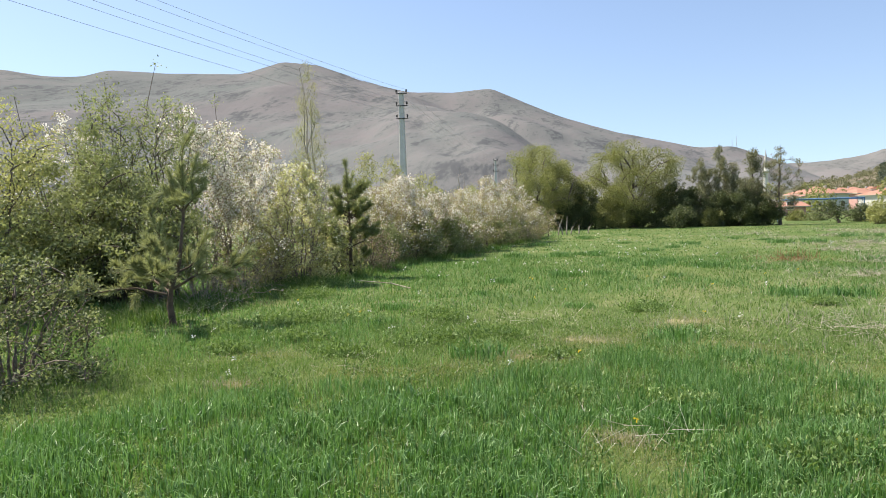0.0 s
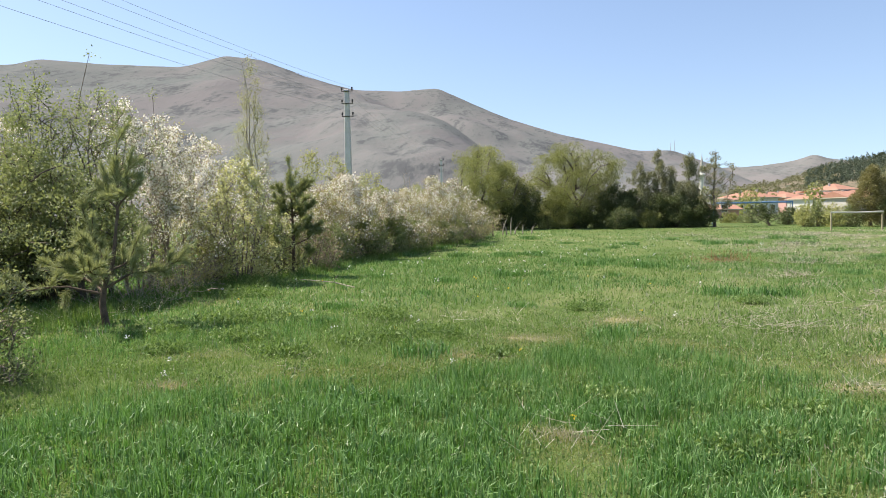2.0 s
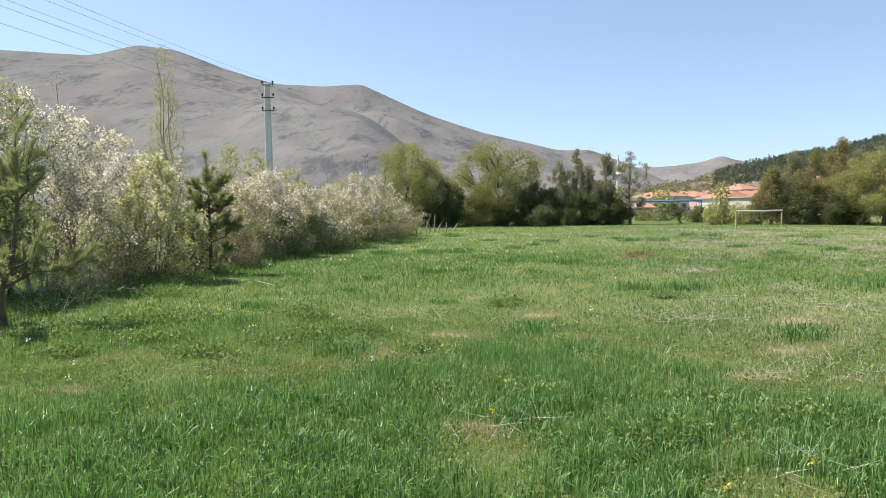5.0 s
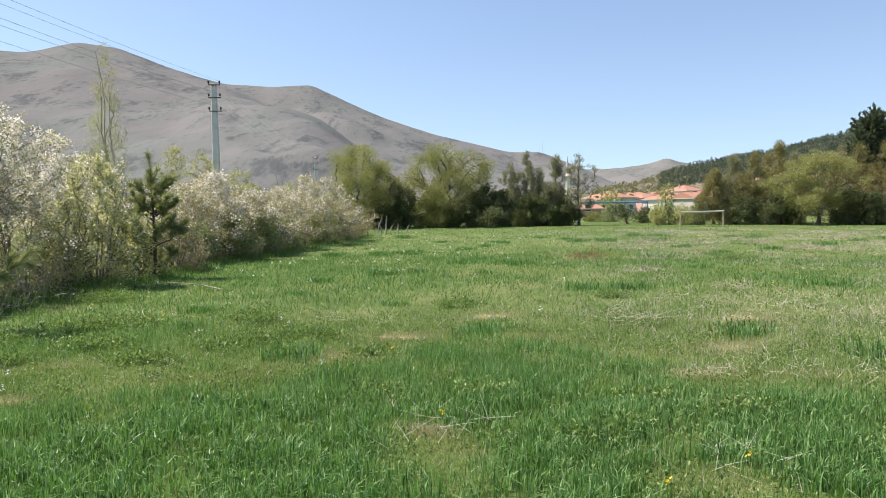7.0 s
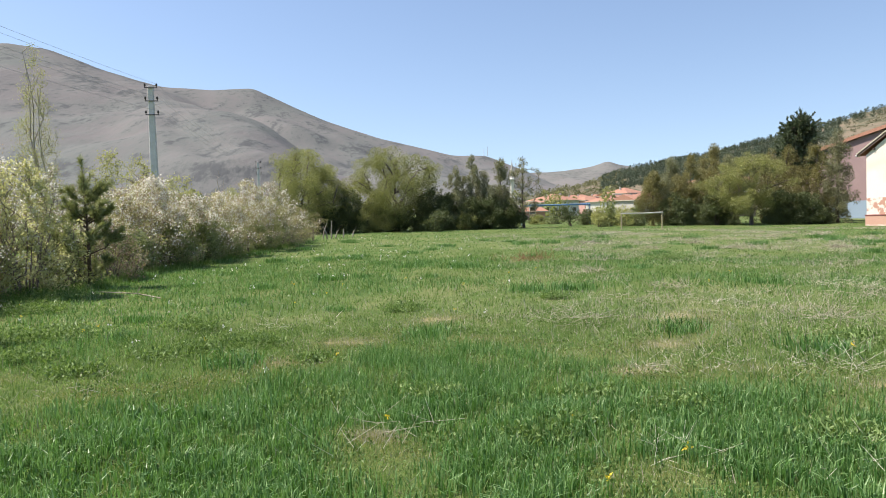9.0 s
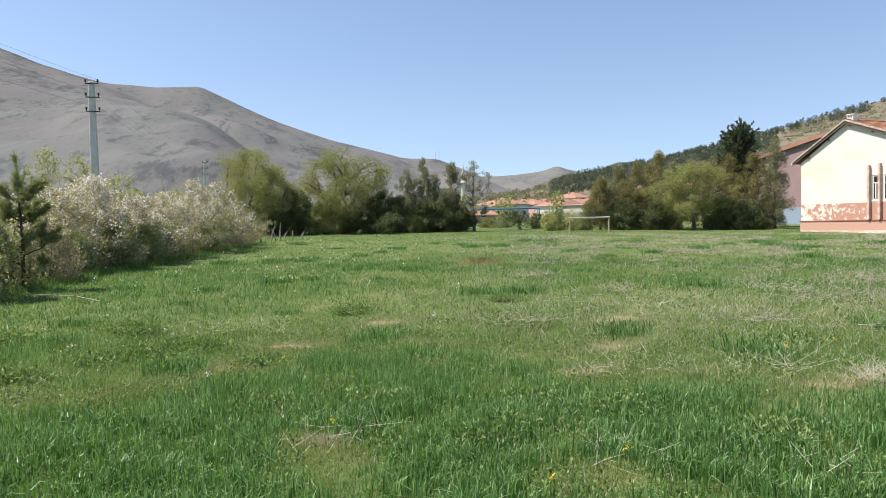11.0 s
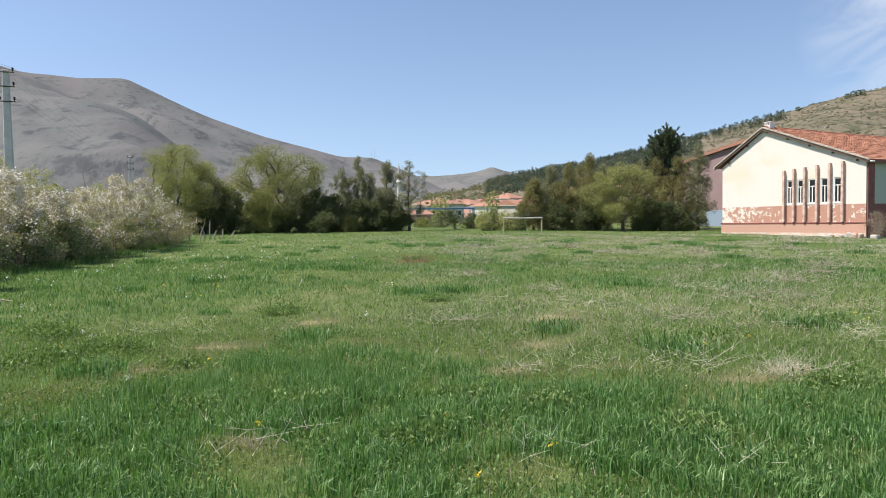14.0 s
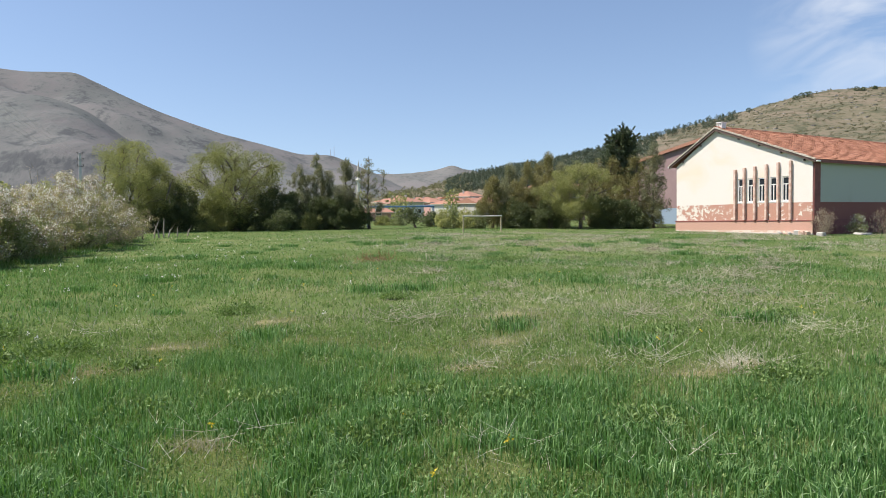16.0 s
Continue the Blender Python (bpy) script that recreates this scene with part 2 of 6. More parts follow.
M_GROUND = ground_material()
M_MOUNTAIN = mountain_material("mountain_slope", (0.126, 0.139, 0.132), (0.151, 0.145, 0.144), (0.088, 0.092, 0.095), 0.0026, 0.2, 0.54)
M_FAR = mountain_material("far_slope", (0.135, 0.142, 0.135), (0.162, 0.155, 0.151), (0.095, 0.098, 0.097), 0.0015, 0.2, 0.55)
M_HILL = mountain_material("dry_hill", (0.135, 0.125, 0.085), (0.18, 0.15, 0.112), (0.075, 0.08, 0.052), 0.022, 0.4, 0.53)


# ---- mesh helpers ----
def mesh_from(name, verts, faces, mat, smooth=False):
    """A mesh from arrays: verts (n, 3), faces a list of (k, 3) or (k, 4) index arrays."""
    me = bpy.data.meshes.new(name)
    verts = np.asarray(verts, dtype=np.float32)
    faces = [np.asarray(f, dtype=np.int32) for f in faces if len(f)]
    loops = np.concatenate([f.ravel() for f in faces])
    totals = np.concatenate([np.full(len(f), f.shape[1], dtype=np.int32) for f in faces])
    starts = np.concatenate([[0], np.cumsum(totals)[:-1]]).astype(np.int32)
    me.vertices.add(len(verts))
    me.vertices.foreach_set("co", verts.ravel())
    me.loops.add(len(loops))
    me.loops.foreach_set("vertex_index", loops)
    me.polygons.add(len(totals))
    me.polygons.foreach_set("loop_start", starts)
    me.polygons.foreach_set("use_smooth", np.full(len(totals), smooth, dtype=bool))
    me.update(calc_edges=True)
    me.materials.append(mat)
    return me


def thing(name, label, category, m=None, group="", kind=""):
    ob = new(name)
    ob.empty_display_size = 0.2
    if m is not None:
        ob.matrix_world = m
    return tagged(ob, label, category, group, kind)


def part_mesh(name, me, parent, label="", m=None):
    ob = new(name, me)
    ob.parent = parent
    if m is not None:
        ob.matrix_local = m
    return tagged(ob, label) if label else ob


def part(name, bm, mat, parent, label="", m=None):
    me = bpy.data.meshes.new(name)
    bm.to_mesh(me)
    bm.free()
    me.materials.append(mat)
    return part_mesh(name, me, parent, label, m)


def box(bm, x0, y0, z0, x1, y1, z1, bevel=0.0):
    vs = [bm.verts.new((x, y, z)) for x in (x0, x1) for y in (y0, y1) for z in (z0, z1)]
    made = [bm.faces.new([vs[i] for i in f]) for f in ((0, 1, 3, 2), (4, 6, 7, 5), (0, 4, 5, 1), (2, 3, 7, 6), (0, 2, 6, 4), (1, 5, 7, 3))]
    if bevel:
        es = {e for f in made for e in f.edges}
        bmesh.ops.bevel(bm, geom=list(es), offset=bevel, segments=1, affect="EDGES", profile=0.7)
    return bm


def boxed(x0, y0, z0, x1, y1, z1, bevel=0.0):
    return box(bmesh.new(), x0, y0, z0, x1, y1, z1, bevel)


def prism(bm, poly, x0, x1):
    """A polygon in (y, z) drawn out along x."""
    a = [bm.verts.new((x0, y, z)) for y, z in poly]
    b = [bm.verts.new((x1, y, z)) for y, z in poly]
    bm.faces.new(a), bm.faces.new(b[::-1])
    for i in range(len(poly)):
        j = (i + 1) % len(poly)
        bm.faces.new((a[j], a[i], b[i], b[j]))
    bmesh.ops.recalc_face_normals(bm, faces=bm.faces[:])
    return bm


def tubes(paths, radii, sides=5):
    """Tapered tubes along polylines: verts and quads."""
    V, F, base = [], [], 0
    ring = np.arange(sides) * 2 * np.pi / sides
    for P, R in zip(paths, radii):
        P = np.asarray(P, float)
        k = len(P)
        T = np.gradient(P, axis=0)
        T /= np.linalg.norm(T, axis=1, keepdims=True) + 1e-9
        ref = np.where(np.abs(T[:, 2:3]) < 0.9, np.array([[0, 0, 1.0]]), np.array([[1.0, 0, 0]]))
        A = np.cross(T, ref)
        A /= np.linalg.norm(A, axis=1, keepdims=True) + 1e-9
        B = np.cross(T, A)
        R = np.asarray(R, float)
        V.append((P[:, None] + R[:, None, None] * (np.cos(ring)[None, :, None] * A[:, None] + np.sin(ring)[None, :, None] * B[:, None])).reshape(-1, 3))
        i, j = np.meshgrid(np.arange(k - 1), np.arange(sides), indexing="ij")
        i, j = i.ravel(), j.ravel()
        j2 = (j + 1) % sides
        F.append(base + np.stack([i * sides + j, i * sides + j2, (i + 1) * sides + j2, (i + 1) * sides + j], 1))
        base += k * sides
    return np.concatenate(V), [np.concatenate(F)]


def tube_part(name, paths, radii, mat, parent, label="", sides=6):
    v, f = tubes(paths, radii, sides)
    return part_mesh(name, mesh_from(name, v, f, mat, True), parent, label)


def leaves(rng, C, length, width, up=0.3, along=None, spread=1.0, simple=False):
    """A pointed, slightly folded leaf at each place."""
    n = len(C)
    d = rng.normal(size=(n, 3)) * spread
    if along is not None:
        d += along
    d[:, 2] += up
    d /= np.linalg.norm(d, axis=1, keepdims=True) + 1e-9
    s = np.cross(d, rng.normal(size=(n, 3)))
    s /= np.linalg.norm(s, axis=1, keepdims=True) + 1e-9
    k = np.cross(d, s)
    L = length * rng.uniform(0.6, 1.35, (n, 1))
    W = width * rng.uniform(0.6, 1.35, (n, 1))
    if simple:
        V = np.stack([C + s * W * 0.6, C - s * W * 0.6, C + d * L], 1)
        return V.reshape(-1, 3), [np.arange(n)[:, None] * 3 + np.array([[0, 1, 2]])]
    V = np.stack([C, C + d * L * 0.5 + s * W * 0.5 + k * W * 0.15, C + d * L, C + d * L * 0.5 - s * W * 0.5 + k * W * 0.15], 1)
    q = np.arange(n)[:, None] * 4
    return V.reshape(-1, 3), [q + np.array([[0, 1, 2, 3]])]


def at(az, r, z=0.0):
    return (r * math.sin(radians(az)), r * math.cos(radians(az)), z)


# ---- plants ----
ROUND = lambda s: np.sqrt(np.clip(1 - (2 * s - 1) ** 2, 0, 1))
DOME = lambda s: np.clip(1.02 - s ** 2.2, 0, 1) ** 0.6 * (0.75 + 0.25 * np.clip(s * 4, 0, 1))
CONE = lambda s: np.clip(1 - s, 0, 1) ** 0.75 * (0.6 + 0.4 * np.clip(s * 5, 0, 1))
COLUMN = lambda s: np.clip(1 - s ** 2.5, 0, 1) * (0.75 + 0.25 * np.clip(s * 4, 0, 1))
VASE = lambda s: (0.35 + 0.65 * s) * np.clip(1.04 - s ** 4, 0, 1) ** 0.7


def skeleton(rng, height, width, bottom, profile, count, trunk_r, stems=1, lean=(0, 0), rough=0.3, trunk_top=0.8, stem_spread=0.25):
    """Stems and limbs that reach out to points spread through the crown's form."""
    paths, radii, nodes = [], [], []
    for k in range(stems):
        a = rng.uniform(0, 2 * np.pi)
        d = np.array([math.cos(a), math.sin(a), 0]) * (stem_spread * width * rng.uniform(0.4, 1) if stems > 1 else 0)
        top = d + np.array([lean[0], lean[1], height * trunk_top * (rng.uniform(0.7, 1.05) if stems > 1 else 1)])
        s = np.linspace(0, 1, 9)[:, None]
        P = top * s ** np.array([[1.3, 1.3, 1.0]]) + d * 0.3 * (1 - s) + rng.normal(size=(9, 3)) * 0.018 * height * s * np.array([[1, 1, 0.3]])
        paths.append(P)
        radii.append(trunk_r * (1 - 0.85 * s[:, 0]) * (1.25 - 0.25 * np.clip(s[:, 0] * 6, 0, 1)))
        nodes.append(P[1:])
    nodes = np.concatenate(nodes)
    s = rng.uniform(0, 1, count * 4)
    keep = rng.uniform(0, 1, len(s)) < profile(s) + 0.05
    s = s[keep][:count]
    a = rng.uniform(0, 2 * np.pi, len(s))
    ph = rng.uniform(0, 6.28, 4)
    lump = 1 + rough * (np.sin(2 * a + 5 * s + ph[0]) * 0.5 + np.sin(3 * a - 9 * s + ph[1]) * 0.4 + np.sin(5 * a + 14 * s + ph[2]) * 0.35)
    rr = width / 2 * profile(s) * lump * np.sqrt(rng.uniform(0.12, 1, len(s)))
    Z = bottom + (height - bottom) * s
    T = np.stack([rr * np.cos(a) + lean[0] * Z / height, rr * np.sin(a) + lean[1] * Z / height, Z], 1)
    T = T[np.argsort(np.hypot(T[:, 0], T[:, 1]) + 0.2 * T[:, 2])]
    for t in T:
        dv = t - nodes
        h = np.hypot(dv[:, 0], dv[:, 1])
        cost = np.linalg.norm(dv, axis=1) + 3 * np.clip(0.35 * h - dv[:, 2], 0, None)
        b = nodes[np.argmin(cost)]
        q = np.linspace(0, 1, 5)[:, None]
        ln = np.linalg.norm(t - b)
        P = b + (t - b) * q + np.array([0, 0, 1.0]) * (0.12 * ln * np.sin(np.pi * q)) + rng.normal(size=(5, 3)) * 0.045 * ln * np.sin(np.pi * q)
        paths.append(P)
        r0 = min(trunk_r * 0.55, 0.006 + 0.011 * ln + 0.1 * trunk_r * min(ln, 2.0))
        radii.append(np.linspace(r0, r0 * 0.3, 5))
        nodes = np.concatenate([nodes, P[2:4]])
    return paths, radii, T, len(T)


def crown_points(rng, paths, n, sigma, droop=0.0, first=1, end_bias=0.6):
    """Places for leaves along the outer half of the limbs."""
    tw = paths[first:]
    pick = rng.integers(0, len(tw), n)
    q = 1 - (1 - end_bias) * 2 * np.abs(rng.normal(size=n)) * 0.5
    q = np.clip(q, 0.15, 1.0)
    A = np.stack([np.asarray(p) for p in tw])[pick]
    pos = q * 4
    i = np.clip(pos.astype(int), 0, 3)
    f = (pos - i)[:, None]
    k = np.arange(n)
    C = A[k, i] * (1 - f) + A[k, i + 1] * f
    C = C + rng.normal(size=(n, 3)) * sigma
    if droop:
        C[:, 2] -= rng.exponential(droop, n)
    return C


def plant(name, label, category, seed, m, height, width, leaf, n_leaf, size, bottom=0.0, profile=DOME, count=160, trunk_r=0.05, stems=1, sigma=0.12,
          droop=0.0, bark=None, bloom=None, n_bloom=0, bloom_size=0.05, lean=(0, 0), rough=0.3, up=0.3, end_bias=0.6, trunk_top=0.8, second=None, n_second=0, group="", stem_spread=0.25, slim=0.5, heap=None):
    rng = np.random.default_rng(seed)
    ob = thing(name, label, category, m, group)
    paths, radii, T, nt = skeleton(rng, height, width, bottom, profile, count, trunk_r, stems, lean, rough, trunk_top, stem_spread)
    bark = bark or M_BARK
    for p_, r_ in zip(paths[:stems], radii[:stems]):
        tube_part("trunk" if stems == 1 else "stem", [p_], [r_], bark, ob, sides=7)
    tube_part("branchwork", paths[stems:], radii[stems:], bark, ob, sides=4 if m.translation.length < 40 else 3)["kind"] = "stuff"
    for nm, mat, k, sz, sl in (("crown", leaf, n_leaf, size, slim), ("blossom", bloom, n_bloom, bloom_size, 0.9), ("young_leaves", second, n_second, size, slim)):
        if not mat or not k:
            continue
        if nm == "blossom":
            C = np.repeat(crown_points(rng, paths, k // 9, sigma * 0.6, droop, stems, end_bias), 9, axis=0) + rng.normal(size=(k // 9 * 9, 3)) * bloom_size * 0.9
            C = C[rng.uniform(0, 1, len(C)) < np.clip(1.35 * C[:, 2] / height - 0.12, 0, 1)]
        elif heap:
            size_k = rng.uniform(0.55, 1.35, len(T))
            pick = rng.choice(len(T), k, p=size_k ** 2 / (size_k ** 2).sum())
            d = rng.normal(size=(k, 3))
            d /= np.linalg.norm(d, axis=1, keepdims=True)
            d *= rng.uniform(0.25, 1.0, (k, 1)) ** 0.5
            C = T[pick] + d * np.array([[heap[0], heap[0], heap[1]]]) * size_k[pick, None]
            stray = rng.uniform(0, 1, k) < 0.22
            C[stray] = crown_points(rng, paths, int(stray.sum()), sigma, droop, stems, end_bias)
            if droop:
                C[:, 2] -= rng.exponential(droop, k) * (rng.uniform(0, 1, k) < 0.4)
        else:
            C = crown_points(rng, paths, k, sigma, droop, stems, end_bias)
        C[:, 2] = np.maximum(C[:, 2], 0.03)
        v, f = leaves(rng, C, sz, sz * sl, up, simple=m.translation.length > 50)
        part_mesh(nm, mesh_from(nm, v, f, mat), ob)["kind"] = "stuff"
    return ob


# ---- ground and mountains ----
def lie(x, y):
    """The lie of the land: faint swells in the meadow."""
    r = np.hypot(x, y)
    return (0.02 * np.sin(x * 3.1 + 1.1 * np.sin(y * 1.3)) * np.sin(y * 2.3 + x * 0.8) + 0.035 * np.sin(x * 0.9 + 1.3 * np.sin(y * 0.35)) * np.sin(y * 0.7 + 0.4) + 0.03 * np.sin(x * 0.33 - y * 0.21)) * np.clip((70 - r) / 30, 0, 1)


def ground_sheet():
    rs = np.concatenate([np.linspace(0.3, 14, 60), np.geomspace(14.4, 70, 50), np.geomspace(76, 4900, 30)])
    az = np.linspace(0, 2 * np.pi, 241)[:-1]
    A, R = np.meshgrid(az, rs)
    X, Y = R * np.sin(A), R * np.cos(A)
    V = np.stack([X, Y, lie(X, Y)], 2).reshape(-1, 3)
    n, k = len(rs), len(az)
    i, j = np.meshgrid(np.arange(n - 1), np.arange(k), indexing="ij")
    i, j = i.ravel(), j.ravel()
    j2 = (j + 1) % k
    F = np.stack([i * k + j, (i + 1) * k + j, (i + 1) * k + j2, i * k + j2], 1)
    V = np.concatenate([V, [[0, 0, lie(0, 0)]]])
    C = np.stack([np.full(k, len(V) - 1), np.arange(k), (np.arange(k) + 1) % k], 1)
    return tagged(new("ground", mesh_from("ground", V, [F[:, ::-1], C[:, ::-1]], M_GROUND, True)), "uneven spring meadow with bare and dry patches", "ground", kind="structure")


def fbm(x, y, seed, octaves=5):
    """Soft ridged relief from turned sine waves."""
    g = np.random.default_rng(seed)
    out, amp, fr = 0, 1.0, 1.0
    for _ in range(octaves):
        a, p, q = g.uniform(0, 6.28), g.uniform(0, 6.28), g.uniform(0, 6.28)
        u, v = x * np.cos(a) + y * np.sin(a), -x * np.sin(a) + y * np.cos(a)
        out = out + amp * (np.abs(np.sin(u * fr + p + 1.7 * np.sin(v * fr * 0.7 + q))) - 0.6)
        amp, fr = amp * 0.52, fr * 1.93
    return out


def mountain(name, label, ridge, r0, r1, mat, seed, relief, wave, az_lo, az_hi, steps=260, rows=70, bow=1.0, rough=0.0, octaves=5, folds=()):
    """A slope under a ridge line; folds are gullies (or spurs, where positive) from one place of the slope to another."""
    az = np.linspace(az_lo, az_hi, steps)
    el = np.interp(az, [p[0] for p in ridge], [p[1] for p in ridge])
    k = np.ones(5) / 5
    el = np.convolve(np.pad(el, 2, mode="edge"), k, mode="valid")
    s = np.linspace(0, 1.5, rows)
    A, S = np.meshgrid(np.radians(az), s)
    R = r0 + (r1 - r0) * S
    X, Y = R * np.sin(A), R * np.cos(A)
    wide = np.ones(61) / 61
    flank = np.convolve(np.pad(el, 30, mode="edge"), wide, mode="valid")
    crest = np.clip((S - 0.6) / 0.4, 0, 1) ** 2
    top = r1 * np.tan(np.radians(el[None, :] * crest + flank[None, :] * (1 - crest)))
    form = np.where(S <= 1, np.clip(S, 0, 1) ** bow, 1 - (S - 1) * 1.1)
    Z = top * form + relief * fbm(X * wave, Y * wave, seed, octaves) * np.clip(4 * S * (1.06 - S), 0, 1)
    for (a0, s0), (a1, s1), depth, wide in folds:
        p0, p1 = [np.array([(r0 + (r1 - r0) * q) * math.sin(radians(a)), (r0 + (r1 - r0) * q) * math.cos(radians(a))]) for a, q in ((a0, s0), (a1, s1))]
        d = p1 - p0
        u = np.clip(((X - p0[0]) * d[0] + (Y - p0[1]) * d[1]) / d.dot(d), 0, 1)
        off = np.hypot(X - p0[0] - u * d[0], Y - p0[1] - u * d[1]) / (wide * (1 + 0.3 * np.sin(u * 9 + s0 * 20)))
        Z = Z + depth * np.exp(-off ** 2) * np.clip(0.25 + 1.5 * u, 0, 1)
    Z = Z + rough * fbm(X * wave * 8, Y * wave * 8, seed + 1, 3) * (S > 0.1)
    Z[0] = -3
    V = np.stack([X, Y, Z], 2).reshape(-1, 3)
    i, j = np.meshgrid(np.arange(rows - 1), np.arange(steps - 1), indexing="ij")
    i, j = i.ravel(), j.ravel()
    F = np.stack([i * steps + j, i * steps + j + 1, (i + 1) * steps + j + 1, (i + 1) * steps + j], 1)
    ob = tagged(new(name, mesh_from(name, V, [F], mat, True)), label, "mountain", kind="structure")
    return ob, (np.radians(az), s, r0, r1, Z)


ground_sheet()
mountain("mountain_range", "bare grey-brown mountain range with gullies", ((-80, 9), (-60, 10.2), (-49.4, 10.9), (-46.7, 10.6), (-44.2, 10.8), (-42.6, 11.35), (-38.3, 11.3), (-32.8, 11.6), (-29.7, 12.6), (-27, 12.35),
         (-23.4, 11.1), (-19.7, 10.1), (-16, 9.95), (-12.7, 10.3), (-10.4, 9.3), (-6.7, 7.6), (-2.3, 6.1), (3.3, 4.7), (6.1, 4.7), (10, 3.0), (13, 1.2), (16, 0)), 650, 2200, M_MOUNTAIN, 3, 17, 0.0036, -80, 17, 440, 110, 1.15, 0.3, 4,
         (((-17.6, 0.9), (-10.1, 0.5), -34, 75), ((-10.1, 0.5), (-5.5, 0.28), -26, 60), ((-19.6, 0.4), (-15.6, 0.13), -11, 30), ((-19.5, 0.8), (-12.3, 0.44), 16, 90), ((-21.0, 0.75), (-15.8, 0.12), 42, 150), ((-13.0, 0.42), (-11.0, 0.12), 14, 70),
          ((-27.5, 0.85), (-24.5, 0.3), -14, 60), ((-33.0, 0.8), (-31.0, 0.25), -16, 70), ((-22.6, 0.8), (-23.0, 0.3), -12, 50), ((-8.0, 0.75), (-3.5, 0.4), -16, 55), ((-3.0, 0.7), (1.0, 0.3), -16, 50), ((-38.0, 0.8), (-40.0, 0.3), -18, 70), ((3.5, 0.9), (7.0, 0.4), -14, 50)))
mountain("far_ridge", "far bare ridge with a rocky knob", ((0, 1.5), (6, 2.8), (9.9, 3.1), (12.6, 3.1), (14.7, 3.4), (15.3, 3.6), (15.8, 3.8), (16.3, 3.76), (16.8, 3.5), (17.3, 3.4), (20, 2.8), (32, 1.5)), 2300, 3900, M_FAR, 5, 24, 0.004, -2, 33, 330, 60, 1.0, 0.0, 4)
hill, HILL = mountain("near_hill", "dry grassy hill with scattered shrubs and rocks", ((9, 0.6), (11, 1.2), (14, 1.9), (15.5, 2.5), (17.4, 3.1), (19.3, 3.45), (23, 3.9), (28, 4.9), (32, 5.75), (34.1, 6.45), (36.6, 7.1), (39.4, 7.75), (42, 8.3), (44.6, 8.65),
         (47.9, 8.6), (55, 8.3), (70, 7.0), (90, 5.0)), 210, 560, M_HILL, 8, 3.5, 0.02, 9, 90, 300, 80, 1.1, 0.35)


def on_hill(az_deg, s):
    """A place on the near hill."""
    az, ss, r0, r1, Z = HILL
    i = np.clip(np.interp(np.radians(az_deg), az, np.arange(len(az))), 0, len(az) - 1.001)
    j = np.clip(np.interp(s, ss, np.arange(len(ss))), 0, len(ss) - 1.001)
    i0, j0 = i.astype(int), j.astype(int)
    fi, fj = i - i0, j - j0
    z = Z[j0, i0] * (1 - fi) * (1 - fj) + Z[j0, i0 + 1] * fi * (1 - fj) + Z[j0 + 1, i0] * (1 - fi) * fj + Z[j0 + 1, i0 + 1] * fi * fj
    r = r0 + (r1 - r0) * s
    a = np.radians(az_deg)
    return np.stack([r * np.sin(a), r * np.cos(a), z], 1)


def far_wood(name, label, P, heights, widths, per, size, mat, seed, conic=True):
    """Many far crowns, each a heap of sprays with its own trunk."""
    rng = np.random.default_rng(seed)
    n = len(P)
    s = rng.uniform(0.08, 1, (n, per))
    a = rng.uniform(0, 6.283, (n, per))
    prof = (1.02 - s) ** 0.8 if conic else np.sqrt(np.clip(1 - (2 * s - 1) ** 2, 0.02, 1))
    r = widths[:, None] / 2 * prof * np.sqrt(rng.uniform(0.2, 1, (n, per)))
    C = P[:, None] + np.stack([r * np.cos(a), r * np.sin(a), s * heights[:, None]], 2)
    v, f = leaves(rng, C.reshape(-1, 3), size, size * 0.6, 0.1, simple=True)
    t, tf = tubes([np.array([p, p + [0, 0, h * 0.8]]) for p, h in zip(P, heights)], [[0.12, 0.04]] * n, 3)
    f = f + [x + len(v) for x in tf]
    return tagged(new(name, mesh_from(name, np.concatenate([v, t]), f, mat)), label, "woods", kind="stuff")


rng = np.random.default_rng(21)
wa = np.concatenate([rng.uniform(15.5, 32.5, 3000), rng.uniform(32, 38.5, 150)])
ws = np.concatenate([rng.uniform(0.1, 1.02, 3000) ** 0.8, rng.uniform(0.86, 1.01, 150)])
keep = ((ws > 0.25) | (wa < 26)) & ((wa > 19) | (ws > 0.45))
far_wood("pine_wood", "dark green pine wood covering the hillside", on_hill(wa[keep], ws[keep]), rng.uniform(2.2, 4.6, keep.sum()), rng.uniform(3.2, 5.6, keep.sum()), 62, 0.6, L_FAR_PINE, 22)
ga, gs = rng.uniform(10.2, 17.5, 260), rng.uniform(0.12, 1.0, 260)
far_wood("slope_trees", "pale spring trees and scrub on the slope behind the village", on_hill(ga, gs), rng.uniform(1.6, 4.6, 260), rng.uniform(2.0, 5.0, 260), 90, 0.6, L_SLOPE, 25, False)
sa, ss_ = rng.uniform(33, 62, 2300), rng.uniform(0.3, 1.0, 2300)
far_wood("hill_shrubs", "low dark shrubs scattered over the dry hill", on_hill(sa, ss_) - [0, 0, 0.25], rng.uniform(0.5, 1.25, 2300) ** 1.6, rng.uniform(1.0, 4.2, 2300), 34, 0.42, L_SCRUB, 23, False)
ra = np.array([42.7, 43.0, 43.25, 42.3, 46.2, 39.2, 46.6, 47.3])
far_wood("ridge_bushes", "dark bushes on the hill's crest", on_hill(ra, np.full(8, 0.95)) - [0, 0, 0.4], np.linspace(4.4, 2.6, 8), np.linspace(5.0, 3.6, 8), 320, 0.55, L_DARK_PINE, 26, False)
rocks_at = on_hill(rng.uniform(36, 60, 260), rng.uniform(0.55, 1.0, 260))
